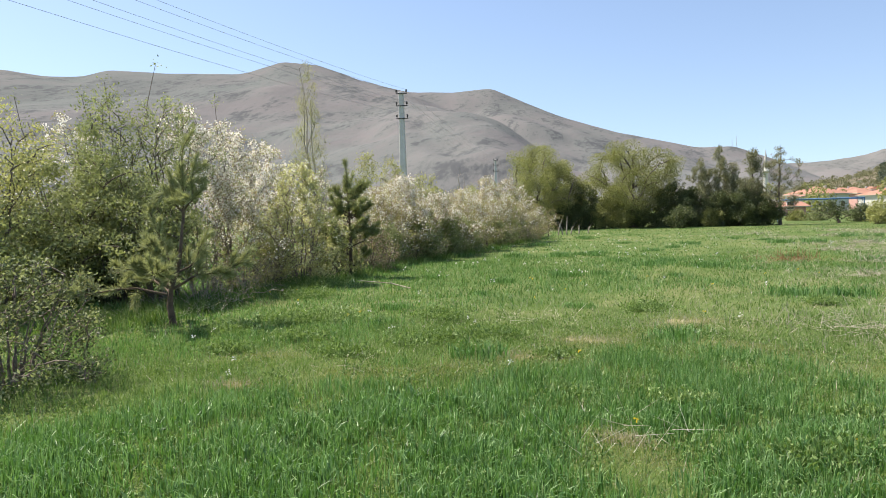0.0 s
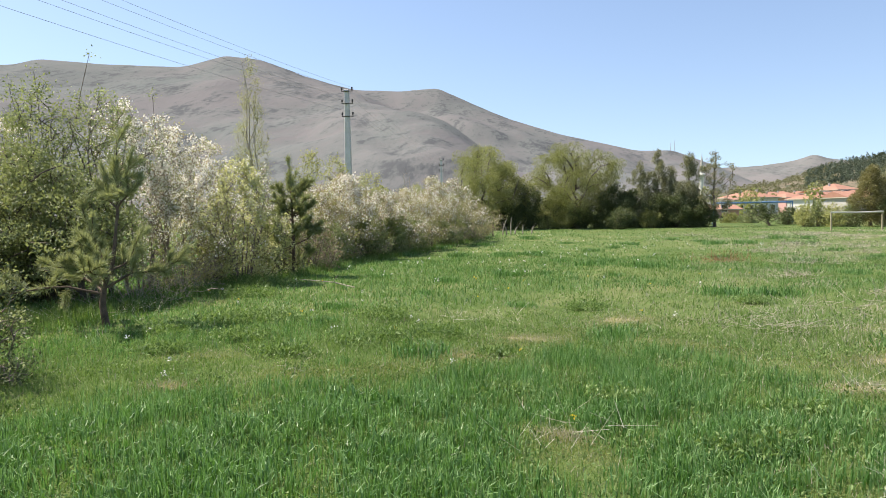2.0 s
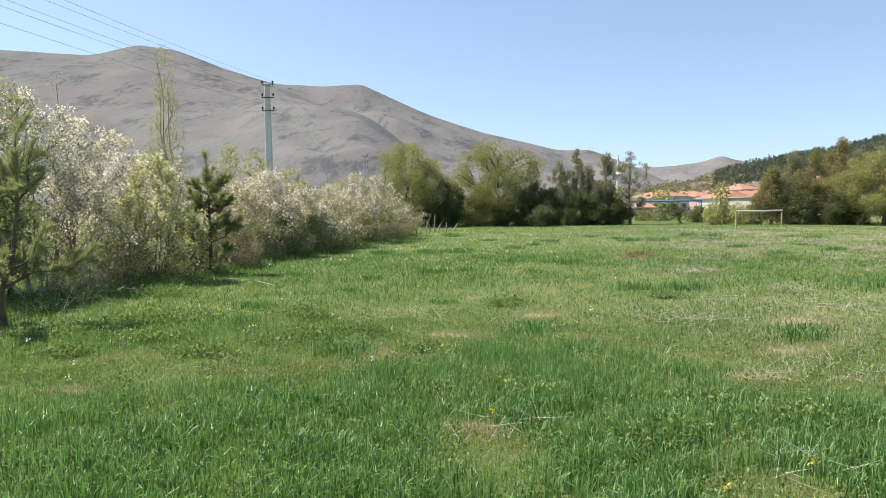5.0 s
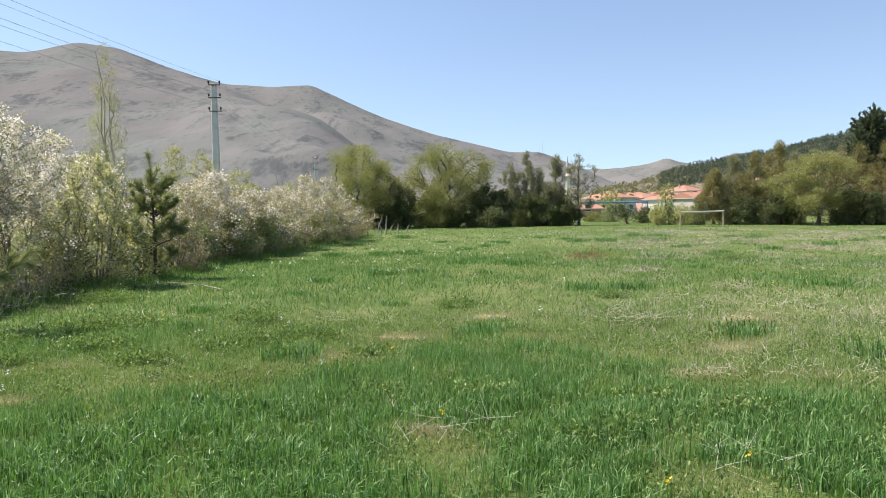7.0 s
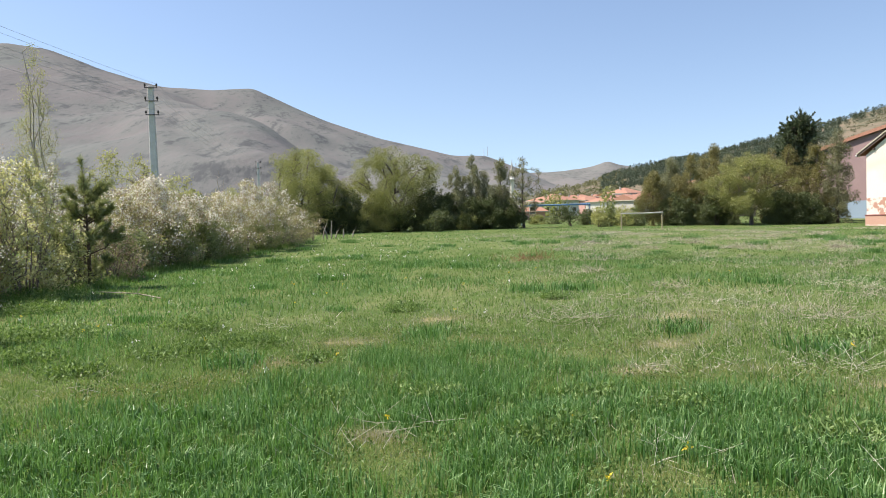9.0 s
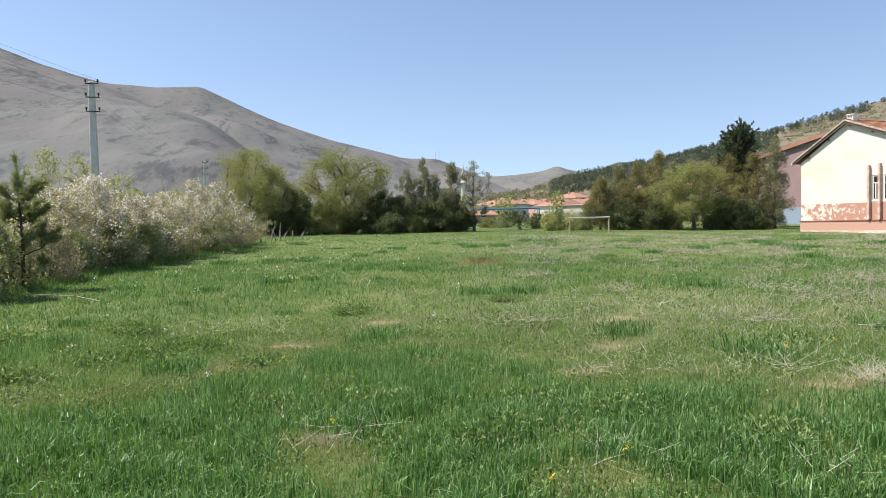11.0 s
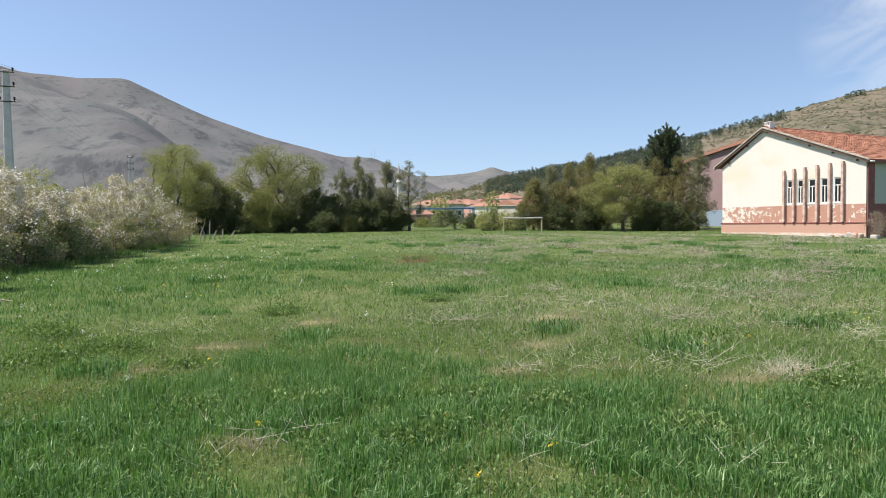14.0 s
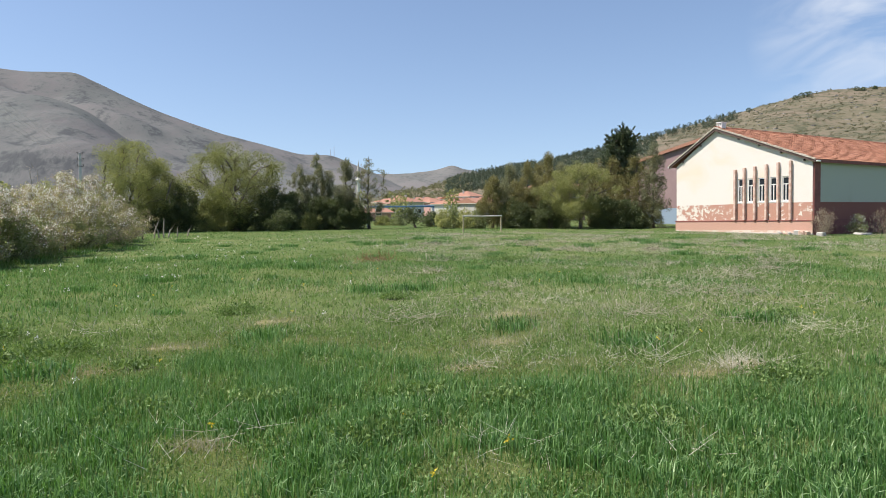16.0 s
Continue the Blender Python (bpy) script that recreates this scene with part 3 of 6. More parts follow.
V, F = [], []
for c in rocks_at:
    size = rng.uniform(0.25, 0.9) * np.array([rng.uniform(0.8, 2.0), rng.uniform(0.8, 2.0), rng.uniform(0.35, 0.8)])
    corner = np.array([(x_, y_, z_) for x_ in (-1, 1) for y_ in (-1, 1) for z_ in (-1, 1)]) * rng.uniform(0.55, 1.0, (8, 3))
    F.append(len(V) * 8 + np.array([(0, 1, 3, 2), (4, 6, 7, 5), (0, 4, 5, 1), (2, 3, 7, 6), (0, 2, 6, 4), (1, 5, 7, 3)]))
    V.append(c + corner * size)
tagged(new("hill_rocks", mesh_from("hill_rocks", np.concatenate(V), [np.concatenate(F)], plain("pale_rock", (0.2, 0.185, 0.16), (0.34, 0.315, 0.28), 1.5, 0.95))), "pale rock outcrops on the dry hill", "rocks", kind="stuff")
va, vr = rng.uniform(-34, 18, 90), rng.uniform(110, 320, 90)
far_wood("valley_trees", "distant spring trees on the valley floor", np.stack([vr * np.sin(np.radians(va)), vr * np.cos(np.radians(va)), 0 * vr], 1), rng.uniform(3, 6.5, 90), rng.uniform(2.5, 5, 90), 160, 0.5, L_WILLOW, 24, False)


# ---- school building ----
def wall_paint(name, upper, lower, split, bare, amount, tint=(0.6, 0.4, 0.2), worn_end=0.0):
    """Lime-washed plaster over a painted dado that flakes off to the plaster."""
    m, n, l, p = material(name)
    co = n.new("ShaderNodeTexCoord").outputs["Object"]
    sep = n.new("ShaderNodeSeparateXYZ")
    l.new(co, sep.inputs[0])
    stain = noise_node(n, l, 0.35, 4.0, 0.6, co, 0.8)
    flake = noise_node(n, l, 2.3, 7.0, 0.7, co)
    grain = noise_node(n, l, 14.0, 4.0, 0.6, co)
    st = ramp(n, ((0.52, (0, 0, 0)), (0.72, (1, 1, 1))))
    l.new(stain.outputs["Fac"], st.inputs["Fac"])
    up = mixed(n, l, maths(n, l, "MULTIPLY", st.outputs[0], 0.45), upper, tint)
    fl = ramp(n, ((amount, (0, 0, 0)), (amount + 0.04, (1, 1, 1))))
    wear = maths(n, l, "MULTIPLY", maths(n, l, "SUBTRACT", maths(n, l, "ABSOLUTE", maths(n, l, "SUBTRACT", sep.outputs["Y"], 3.4)), 1.7), worn_end)
    l.new(maths(n, l, "ADD", flake.outputs["Fac"], wear), fl.inputs["Fac"])
    low = mixed(n, l, fl.outputs[0], lower, bare)
    edge = maths(n, l, "ADD", sep.outputs["Z"], maths(n, l, "MULTIPLY", maths(n, l, "SUBTRACT", grain.outputs["Fac"], 0.5), 0.03))
    col = mixed(n, l, maths(n, l, "GREATER_THAN", edge, split), low, up)
    g = ramp(n, ((0.3, (0.82, 0.82, 0.82)), (0.7, (1, 1, 1))))
    l.new(grain.outputs["Fac"], g.inputs["Fac"])
    l.new(mixed(n, l, 1.0, col, g.outputs[0], "MULTIPLY"), p.inputs["Base Color"])
    p.inputs["Roughness"].default_value = 0.9
    bump(n, l, p, flake.outputs["Fac"], 0.3, 0.02)
    return m


def tile_material(name, a, b, c):
    """Old clay tiles: each tile and stretch of roof its own tint."""
    m, n, l, p = material(name)
    geo = n.new("ShaderNodeNewGeometry")
    co = n.new("ShaderNodeTexCoord").outputs["Object"]
    big, fine = noise_node(n, l, 0.8, 5.0, 0.65, co), noise_node(n, l, 9.0, 4.0, 0.6, co)
    v = maths(n, l, "ADD", maths(n, l, "MULTIPLY", geo.outputs["Random Per Island"], 0.35), maths(n, l, "ADD", maths(n, l, "MULTIPLY", big.outputs["Fac"], 0.45), maths(n, l, "MULTIPLY", fine.outputs["Fac"], 0.25)))
    r = ramp(n, ((0.25, a), (0.55, b), (0.85, c)))
    l.new(v, r.inputs["Fac"])
    l.new(r.outputs[0], p.inputs["Base Color"])
    p.inputs["Roughness"].default_value = 0.9
    bump(n, l, p, fine.outputs["Fac"], 0.4, 0.01)
    return m


M_CREAM = wall_paint("cream_plaster", (0.765, 0.71, 0.648), (0.5, 0.27, 0.2), 1.98, (0.74, 0.69, 0.61), 0.565, (0.76, 0.61, 0.4), 0.022)
# side walls: greener, darker plaster and dado, with the side's shade in the colour
M_SIDE = wall_paint("shaded_side_plaster", (0.5, 0.52, 0.44), (0.26, 0.1, 0.08), 1.98, (0.42, 0.34, 0.28), 0.62, (0.42, 0.42, 0.34))
M_PLINTH = wall_paint("salmon_plinth", (0.56, 0.33, 0.25), (0.6, 0.42, 0.33), 0.22, (0.66, 0.58, 0.49), 0.5, (0.5, 0.36, 0.28), 0.0)
M_MAROON = plain("maroon_paint", (0.17, 0.05, 0.045), (0.27, 0.1, 0.08), 3, 0.75)
M_DARK_WOOD = plain("dark_weathered_wood", (0.07, 0.045, 0.04), (0.15, 0.1, 0.085), 6, 0.9)
M_PILLAR = plain("flaking_pillar_paint", (0.42, 0.22, 0.17), (0.72, 0.58, 0.49), 3.5, 0.85)
M_FASCIA = plain("weathered_board", (0.34, 0.29, 0.23), (0.6, 0.54, 0.45), 5, 0.85)
M_TILE = tile_material("clay_tiles", (0.2, 0.085, 0.05), (0.4, 0.17, 0.1), (0.55, 0.3, 0.19))
M_TILE_FAR = tile_material("bright_clay_tiles", (0.25, 0.125, 0.085), (0.37, 0.19, 0.13), (0.48, 0.29, 0.21))
M_FRAME = plain("white_window_frame", (0.68, 0.68, 0.66), (0.8, 0.8, 0.78), 4, 0.4)
M_PINK = wall_paint("mauve_plaster", (0.29, 0.2, 0.2), (0.26, 0.34, 0.43), 1.75, (0.38, 0.44, 0.5), 0.66, (0.36, 0.27, 0.26))
M_HOUSE = wall_paint("white_house_wall", (0.72, 0.69, 0.62), (0.6, 0.56, 0.5), 0.6, (0.5, 0.47, 0.42), 0.6, (0.55, 0.5, 0.42))
M_PINK_HOUSE = wall_paint("pink_house_wall", (0.6, 0.36, 0.32), (0.5, 0.3, 0.27), 0.6, (0.5, 0.4, 0.35), 0.6, (0.5, 0.3, 0.25))
M_CONC_WALL = plain("grey_render", (0.36, 0.34, 0.31), (0.5, 0.47, 0.43), 2, 0.9)


def glass_material():
    m, n, l, p = material("window_glass")
    p.inputs["Base Color"].default_value = (0.02, 0.025, 0.03, 1)
    p.inputs["Roughness"].default_value = 0.06
    p.inputs["Specular IOR Level"].default_value = 0.6
    return m


M_GLASS = glass_material()


def roof_slope(x0, x1, y0, z0, y1, z1, courses, per, mat, name, parent, label="", thick=0.035):
    """One slope of a tiled roof from eave (y0, z0) to ridge (y1, z1): overlapping courses of arched tiles, each tile apart."""
    V, F = [], []
    dy, dz = (y1 - y0) / courses, (z1 - z0) / courses
    ln = math.hypot(dy, dz)
    ny, nz = -dz / ln * (1 if dy > 0 else -1), abs(dy) / ln
    g = np.random.default_rng(courses * 7 + per)
    w = (x1 - x0) / per
    for c in range(courses):
        for k in range(per):
            lift = thick * (1 + 0.5 * g.uniform())
            a, b = x0 + k * w, x0 + (k + 1) * w - 0.012
            j = g.uniform(-0.012, 0.012)
            ya, za = y0 + dy * (c - 0.12) + j, z0 + dz * (c - 0.12)
            yb, zb = y0 + dy * (c + 1), z0 + dz * (c + 1)
            i = len(V)
            for x, up in ((a, lift * 0.75), ((a + b) / 2, lift * 1.35), (b, lift * 0.75)):
                V.append((x, ya + ny * up, za + nz * up))
                V.append((x, yb + ny * up * 0.3, zb + nz * up * 0.3))
            for x, up in ((a, -0.02), (b, -0.02)):
                V.append((x, ya + ny * up, za + nz * up))
            F += [(i, i + 2, i + 3, i + 1), (i + 2, i + 4, i + 5, i + 3), (i, i + 6, i + 7, i + 4)]
    ob = part_mesh(name, mesh_from(name, np.array(V), [np.array(F)], mat), parent, label)
    ob["kind"] = "stuff"
    return ob


def window(parent, y0, y1, z0, z1, x, mid=True):
    """A white two-light window with a transom, set in the wall facing -x."""
    win = part("window", boxed(x - 0.05, y0 - 0.06, z0 - 0.07, x + 0.1, y1 + 0.06, z0, 0.01), M_FRAME, parent, "white window with dark panes")
    fw = 0.06
    bm = bmesh.new()
    box(bm, x, y0, z0, x + 0.07, y0 + fw, z1), box(bm, x, y1 - fw, z0, x + 0.07, y1, z1)
    box(bm, x, y0 + fw, z0, x + 0.07, y1 - fw, z0 + fw), box(bm, x, y0 + fw, z1 - fw, x + 0.07, y1 - fw, z1)
    zt = z0 + (z1 - z0) * 0.68
    box(bm, x + 0.003, y0 + fw, zt, x + 0.067, y1 - fw, zt + fw)
    ym = (y0 + y1) / 2
    if mid:
        box(bm, x + 0.006, ym - 0.03, z0 + fw, x + 0.064, ym + 0.03, zt)
    part("frame", bm, M_FRAME, win)
    panes = [(y0 + fw, y1 - fw, zt + fw, z1 - fw)] + ([(y0 + fw, ym - 0.03, z0 + fw, zt), (ym + 0.03, y1 - fw, z0 + fw, zt)] if mid else [(y0 + fw, y1 - fw, z0 + fw, zt)])
    for a, b, c, d in panes:
        part("pane", boxed(x + 0.03, a, c, x + 0.04, b, d), M_GLASS, win)
    return win


def school():
    b = thing("school_building", "low cream school building with salmon dado and old tiled roof", "building", pose(33.2, 34.7, 0.05, -0.9, 0, 17.6))
    W, LEN, T = 10.1, 34.0, 0.3
    RY, RZ = 6.75, 7.3

    def top(y):
        return (4.5 + (RZ - 0.12 - 4.5) * y / RY) if y < RY else (4.85 + (RZ - 0.12 - 4.85) * (W - y) / (W - RY))
    wins = [(5.08, 4.68), (4.36, 3.93), (3.6, 3.13), (2.78, 2.32), (1.96, 1.49)]
    wins = [(b_, a_) for a_, b_ in wins][::-1]
    bm = bmesh.new()
    ys = [0.0]
    for a_, c_ in wins:
        prism(bm, [(ys[-1], -0.3), (a_, -0.3), (a_, top(a_)), (ys[-1], top(ys[-1]))], 0, T)
        prism(bm, [(a_, -0.3), (c_, -0.3), (c_, 2.08), (a_, 2.08)], 0, T)
        prism(bm, [(a_, 3.66), (c_, 3.66), (c_, top(c_)), (a_, top(a_))], 0, T)
        ys.append(c_)
    prism(bm, [(ys[-1], -0.3), (RY, -0.3), (RY, top(RY)), (ys[-1], top(ys[-1]))], 0, T)
    prism(bm, [(RY, -0.3), (W, -0.3), (W, top(W)), (RY, top(RY - 1e-6))], 0, T)
    bmesh.ops.remove_doubles(bm, verts=bm.verts[:], dist=1e-4)
    part("gable_wall", bm, M_CREAM, b, "cream gable wall with flaking salmon dado")
    part("side_wall", boxed(T, 0, -0.3, LEN, T, 4.5), M_SIDE, b, "side wall with dado, its greenish and dark red tints holding the shade")
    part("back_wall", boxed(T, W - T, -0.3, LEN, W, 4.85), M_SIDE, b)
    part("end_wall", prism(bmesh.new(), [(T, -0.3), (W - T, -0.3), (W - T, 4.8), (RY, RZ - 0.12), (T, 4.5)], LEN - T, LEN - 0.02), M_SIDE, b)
    part("plinth", boxed(-0.07, -0.05, -0.3, 0, W + 0.05, 0.8, 0.012), M_PLINTH, b, "salmon rendered plinth")
    part("plinth_ledge", boxed(-0.1, -0.07, 0.8, 0, W + 0.07, 0.88, 0.01), M_MAROON, b, "dark red ledge")
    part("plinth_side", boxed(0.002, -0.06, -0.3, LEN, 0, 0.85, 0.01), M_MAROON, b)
    part("footing", boxed(-0.22, -0.12, -0.3, -0.075, W + 0.3, 0.07, 0.02), M_CONC_WALL, b, "cracked concrete footing")
    g = np.random.default_rng(71)
    for k in range(9):
        bm = boxed(-0.16, -0.11, -0.1, 0.16, 0.11, g.uniform(0.08, 0.26), 0.05)
        for v_ in bm.verts:
            v_.co += Vector(noise.noise_vector(v_.co * 5 + Vector((k * 3.1, 0, 0)))) * 0.06
        part("rubble", bm, M_CONC_WALL if k % 2 else M_PLINTH, b, "broken render at the wall's corner", pose(-0.3 - g.uniform(0, 0.25), -0.3 + g.uniform(0, 2.3), 0.0, 0, 0, g.uniform(0, 180)))
    part("corner_pilaster", boxed(0.05, -0.09, -0.3, 0.75, -0.002, 4.42, 0.015), M_MAROON, b, "maroon corner pilaster")
    for y, h in ((5.24, 4.34), (4.55, 4.42), (3.8, 4.46), (2.98, 4.53), (2.17, 4.6), (1.35, 4.66)):
        part("pillar", boxed(-0.2, y - 0.07, 0.9, -0.002, y + 0.07, h - 0.03, 0.008), M_PILLAR, b, "slender pillar with flaking red paint")
    for a_, c_ in wins:
        window(b, a_, c_, 2.1, 3.65, 0.03)
    # roof
    ov = 0.2
    roof_slope(-ov, LEN + 0.3, -0.25, 4.6, RY, RZ + 0.06, 21, 118, M_TILE, "roof_slope_front", b, "weathered clay tile slope")
    roof_slope(-ov, LEN + 0.3, W + 0.5, 4.93, RY, RZ + 0.06, 13, 118, M_TILE, "roof_slope_back", b, "weathered clay tile slope")
    bm = bmesh.new()
    prism(bm, [(-0.25, 4.5), (RY, RZ - 0.1), (RY, RZ + 0.02), (-0.25, 4.58)], -ov + 0.03, LEN + 0.25)
    part("roof_deck_front", bm, M_MAROON, b)
    bm = bmesh.new()
    prism(bm, [(W + 0.5, 4.83), (RY + 0.001, RZ - 0.1), (RY + 0.001, RZ + 0.02), (W + 0.5, 4.91)], -ov + 0.03, LEN + 0.25)
    part("roof_deck_back", bm, M_MAROON, b)
    for y0, z0, nm in ((-0.28, 4.5, "verge_board"), (W + 0.53, 4.83, "verge_board")):
        bm = bmesh.new()
        prism(bm, [(y0, z0 - 0.1), (RY, RZ - 0.2), (RY, RZ - 0.045), (y0, z0 + 0.045)], -ov - 0.02, -ov + 0.025)
        part(nm, bm, M_DARK_WOOD, b, "dark weathered verge board")
        for k in range(24):
            q0, q1 = k / 24, (k + 0.96) / 24
            ya, yb = y0 + (RY - y0) * q0, y0 + (RY - y0) * q1
            za, zb = z0 + (RZ - 0.06 - z0) * q0, z0 + (RZ - 0.06 - z0) * q1
            bm = bmesh.new()
            prism(bm, [(ya, za + 0.05), (yb, zb + 0.05), (yb, zb + 0.12 + 0.012 * (k % 3)), (ya, za + 0.155)], -ov - 0.07, -ov + 0.16)
            part("verge_tile", bm, M_FASCIA, b, "bleached verge tile")
    part("eave_board", boxed(-ov + 0.03, -0.3, 4.4, LEN, -0.262, 4.6), M_MAROON, b, "maroon eave board")
    for k in range(7):
        y = 0.5 + k * 1.5
        z = top(y) - 0.02
        part("purlin_end", boxed(-ov + 0.05, y - 0.05, z - 0.14, 0, y + 0.05, z - 0.02, 0.01), M_DARK_WOOD, b)
    V, R = [], []
    for k in range(80):
        V.append(np.array([[-ov + k * 0.43, RY, RZ + 0.04], [-ov + k * 0.43 + 0.44, RY, RZ + 0.05]]))
        R.append([0.12, 0.1])
    tube_part("ridge_tiles", V, R, M_TILE, b, "row of ridge tiles", 8)
    ch = part("chimney", boxed(0.3, 6.55, 7.2, 0.8, 6.97, 7.5, 0.02), M_FRAME, b, "squat whitewashed chimney")
    part("chimney_cap", boxed(0.26, 6.5, 7.68, 0.84, 7.02, 7.74, 0.015), M_FRAME, ch)
    for y in (6.58, 6.76, 6.94):
        part("chimney_leg", boxed(0.31, y - 0.03, 7.5, 0.79, y + 0.03, 7.68), M_FRAME, ch)
    for y, z in ((-0.34, 4.42), (W + 0.6, 4.78)):
        part("gutter_end", boxed(-ov - 0.06, y - 0.1, z, -ov + 0.35, y + 0.02, z + 0.1, 0.03), M_FRAME, b, "white rain gutter end")
    return b


def annex():
    b = thing("annex_building", "mauve building with blue dado and tiled roof", "building", pose(46.0, 58.5, 0, 0, 0, 17.6))
    bm = bmesh.new()
    prism(bm, [(0, -0.3), (14, -0.3), (14, 6.55), (2.5, 8.8), (0, 8.3)], 0, 0.3)
    part("gable_wall", bm, M_PINK, b)
    part("side_wall", boxed(0.3, 13.7, -0.3, 16, 14, 6.4), M_PINK, b)
    part("front_wall", boxed(0.3, 0, -0.3, 16, 0.3, 8.1), M_PINK, b)
    part("end_wall", boxed(15.7, 0.3, -0.3, 16, 13.7, 6.4), M_PINK, b)
    roof_slope(-0.3, 16.4, 14.5, 6.6, 2.5, 9.1, 18, 40, M_TILE_FAR, "roof_slope", b, "orange clay tile slope")
    roof_slope(-0.3, 16.4, -0.5, 8.4, 2.5, 9.1, 6, 40, M_TILE_FAR, "roof_slope", b, "orange clay tile slope")
    for k in range(30):
        q0, q1 = k / 30, (k + 1) / 30
        bm = bmesh.new()
        y0, z0, y1, z1 = 14.5 - 12 * q0, 6.6 + 2.5 * q0, 14.5 - 12 * q1, 6.6 + 2.5 * q1
        prism(bm, [(y0, z0 - 0.22), (y1 + 0.02, z1 - 0.22), (y1 + 0.02, z1 + 0.1), (y0, z0 + 0.14)], -0.34, -0.29)
        part("verge_tile", bm, M_TILE_FAR, b)
    return b


school()
annex()


# ---- village ----
def house(label, az, r, turn, w, d, wall_h, rise, wall_mat, floors=2, hip=True, chimneys=1, roof_mat=None, z=0.0):
    h = thing("house", label, "house", pose(*at(az, r, z), 0, 0, turn), "village houses")
    roof_mat = roof_mat or M_TILE_FAR
    part("wall", boxed(-w / 2, -d / 2, -0.5, w / 2, d / 2, wall_h), wall_mat, h)
    bm = bmesh.new()
    o = 0.5
    e = [bm.verts.new(v) for v in ((-w / 2 - o, -d / 2 - o, wall_h), (w / 2 + o, -d / 2 - o, wall_h), (w / 2 + o, d / 2 + o, wall_h), (-w / 2 - o, d / 2 + o, wall_h))]
    k = w / 2 - (d / 2 if hip else -o)
    k = max(k, 0.4)
    a, c = bm.verts.new((-k, 0, wall_h + rise)), bm.verts.new((k, 0, wall_h + rise))
    for f in ((e[0], e[1], c, a), (e[2], e[3], a, c), (e[1], e[2], c), (e[3], e[0], a), (e[3], e[2], e[1], e[0])):
        bm.faces.new(f)
    bmesh.ops.recalc_face_normals(bm, faces=bm.faces[:])
    roof = part("roof", bm, roof_mat, h, "orange clay tile roof")
    part("eave", boxed(-w / 2 - o, -d / 2 - o, wall_h - 0.18, w / 2 + o, d / 2 + o, wall_h - 0.004), M_FASCIA, h)
    for i in range(chimneys):
        x = (-0.25 + 0.5 * i) * w
        part("chimney", boxed(x - 0.25, -0.22, wall_h + rise * 0.5, x + 0.25, 0.22, wall_h + rise + 0.15, 0.03), M_CONC_WALL, roof)
    fh = wall_h / floors
    for fl in range(floors):
        for i in range(int(w // 3)):
            x = -w / 2 + (i + 0.5) * w / int(w // 3)
            for s in (-1, 1):
                y = s * (d / 2 + 0.02)
                wn_ = part("window", boxed(x - 0.6, y - 0.03, fl * fh + 0.9, x + 0.6, y + 0.03, fl * fh + 2.2), M_FRAME, h)
                part("pane", boxed(x - 0.5, y - 0.04, fl * fh + 1.0, x + 0.5, y + 0.04, fl * fh + 2.1), M_GLASS, wn_)
    return h


house("white village house with orange hipped roof", 11.6, 168, 32, 9.0, 8, 3.8, 1.6, M_HOUSE, 1, True, 2)
house("small house with a red roof", 9.4, 120, 20, 5, 4, 1.4, 0.7, M_PINK_HOUSE, 1, False, 0)
house("white village house beside the orange one", 10.7, 150, 30, 3.2, 3, 3.2, 0.3, M_HOUSE, 1, False, 0)
house("pink village house half hidden by trees", 14.2, 215, 30, 7, 7, 4.2, 1.3, M_PINK_HOUSE, 2, True, 0)
house("white house with long orange roof", 15.9, 205, 38, 8, 9, 3.6, 1.6, M_HOUSE, 1, True, 1)
house("tall village house with orange roof", 17.3, 240, 35, 9, 9, 6.5, 1.9, M_HOUSE, 2, True, 1)
house("grey rendered house with tiled roof", 18.3, 190, 25, 9, 8, 3.6, 1.5, M_CONC_WALL, 1, False, 1)
house("white house seen between the trees", 24.6, 110, 10, 7, 6, 5.2, 1.2, M_PINK_HOUSE, 2, True, 0)
house("pale house on the rise behind", 13.2, 250, 28, 8, 7, 5.0, 1.6, M_CONC_WALL, 2, True, 1)

house("small pale house with a tiled roof in the village", 15.0, 265, 20, 6, 6, 5.6, 1.3, M_HOUSE, 2, True, 1)
house("narrow pink house with a tiled roof in the village", 16.6, 230, 45, 4, 6, 4.6, 1.2, M_PINK_HOUSE, 2, False, 1)
house("grey house with a low tiled roof in the village", 19.2, 255, 30, 7, 7, 5.8, 1.4, M_CONC_WALL, 2, True, 1)


for i, (az, up_, turn, w, d, h) in enumerate(((15.2, 0.05, 25, 7, 6, 3.6), (16.0, 0.1, 50, 6, 6, 4.6), (16.9, 0.06, 15, 8, 6, 3.4), (17.6, 0.12, 40, 6, 5, 4.8), (18.4, 0.08, 30, 7, 6, 3.8), (12.4, 0.08, 35, 6, 5, 3.2), (13.9, 0.13, 20, 6, 6, 4.2))):
    z_ = float(on_hill(np.array([az]), np.array([up_]))[0, 2]) - 0.4
    house(("pale", "pink", "grey")[i % 3] + " house with a tiled roof on the village slope", az, 210 + 350 * up_, turn, w, d, h, 1.3, (M_HOUSE, M_PINK_HOUSE, M_CONC_WALL)[i % 3], 1, i % 2 == 0, 1, (M_TILE_FAR, M_TILE)[i % 2], z_)


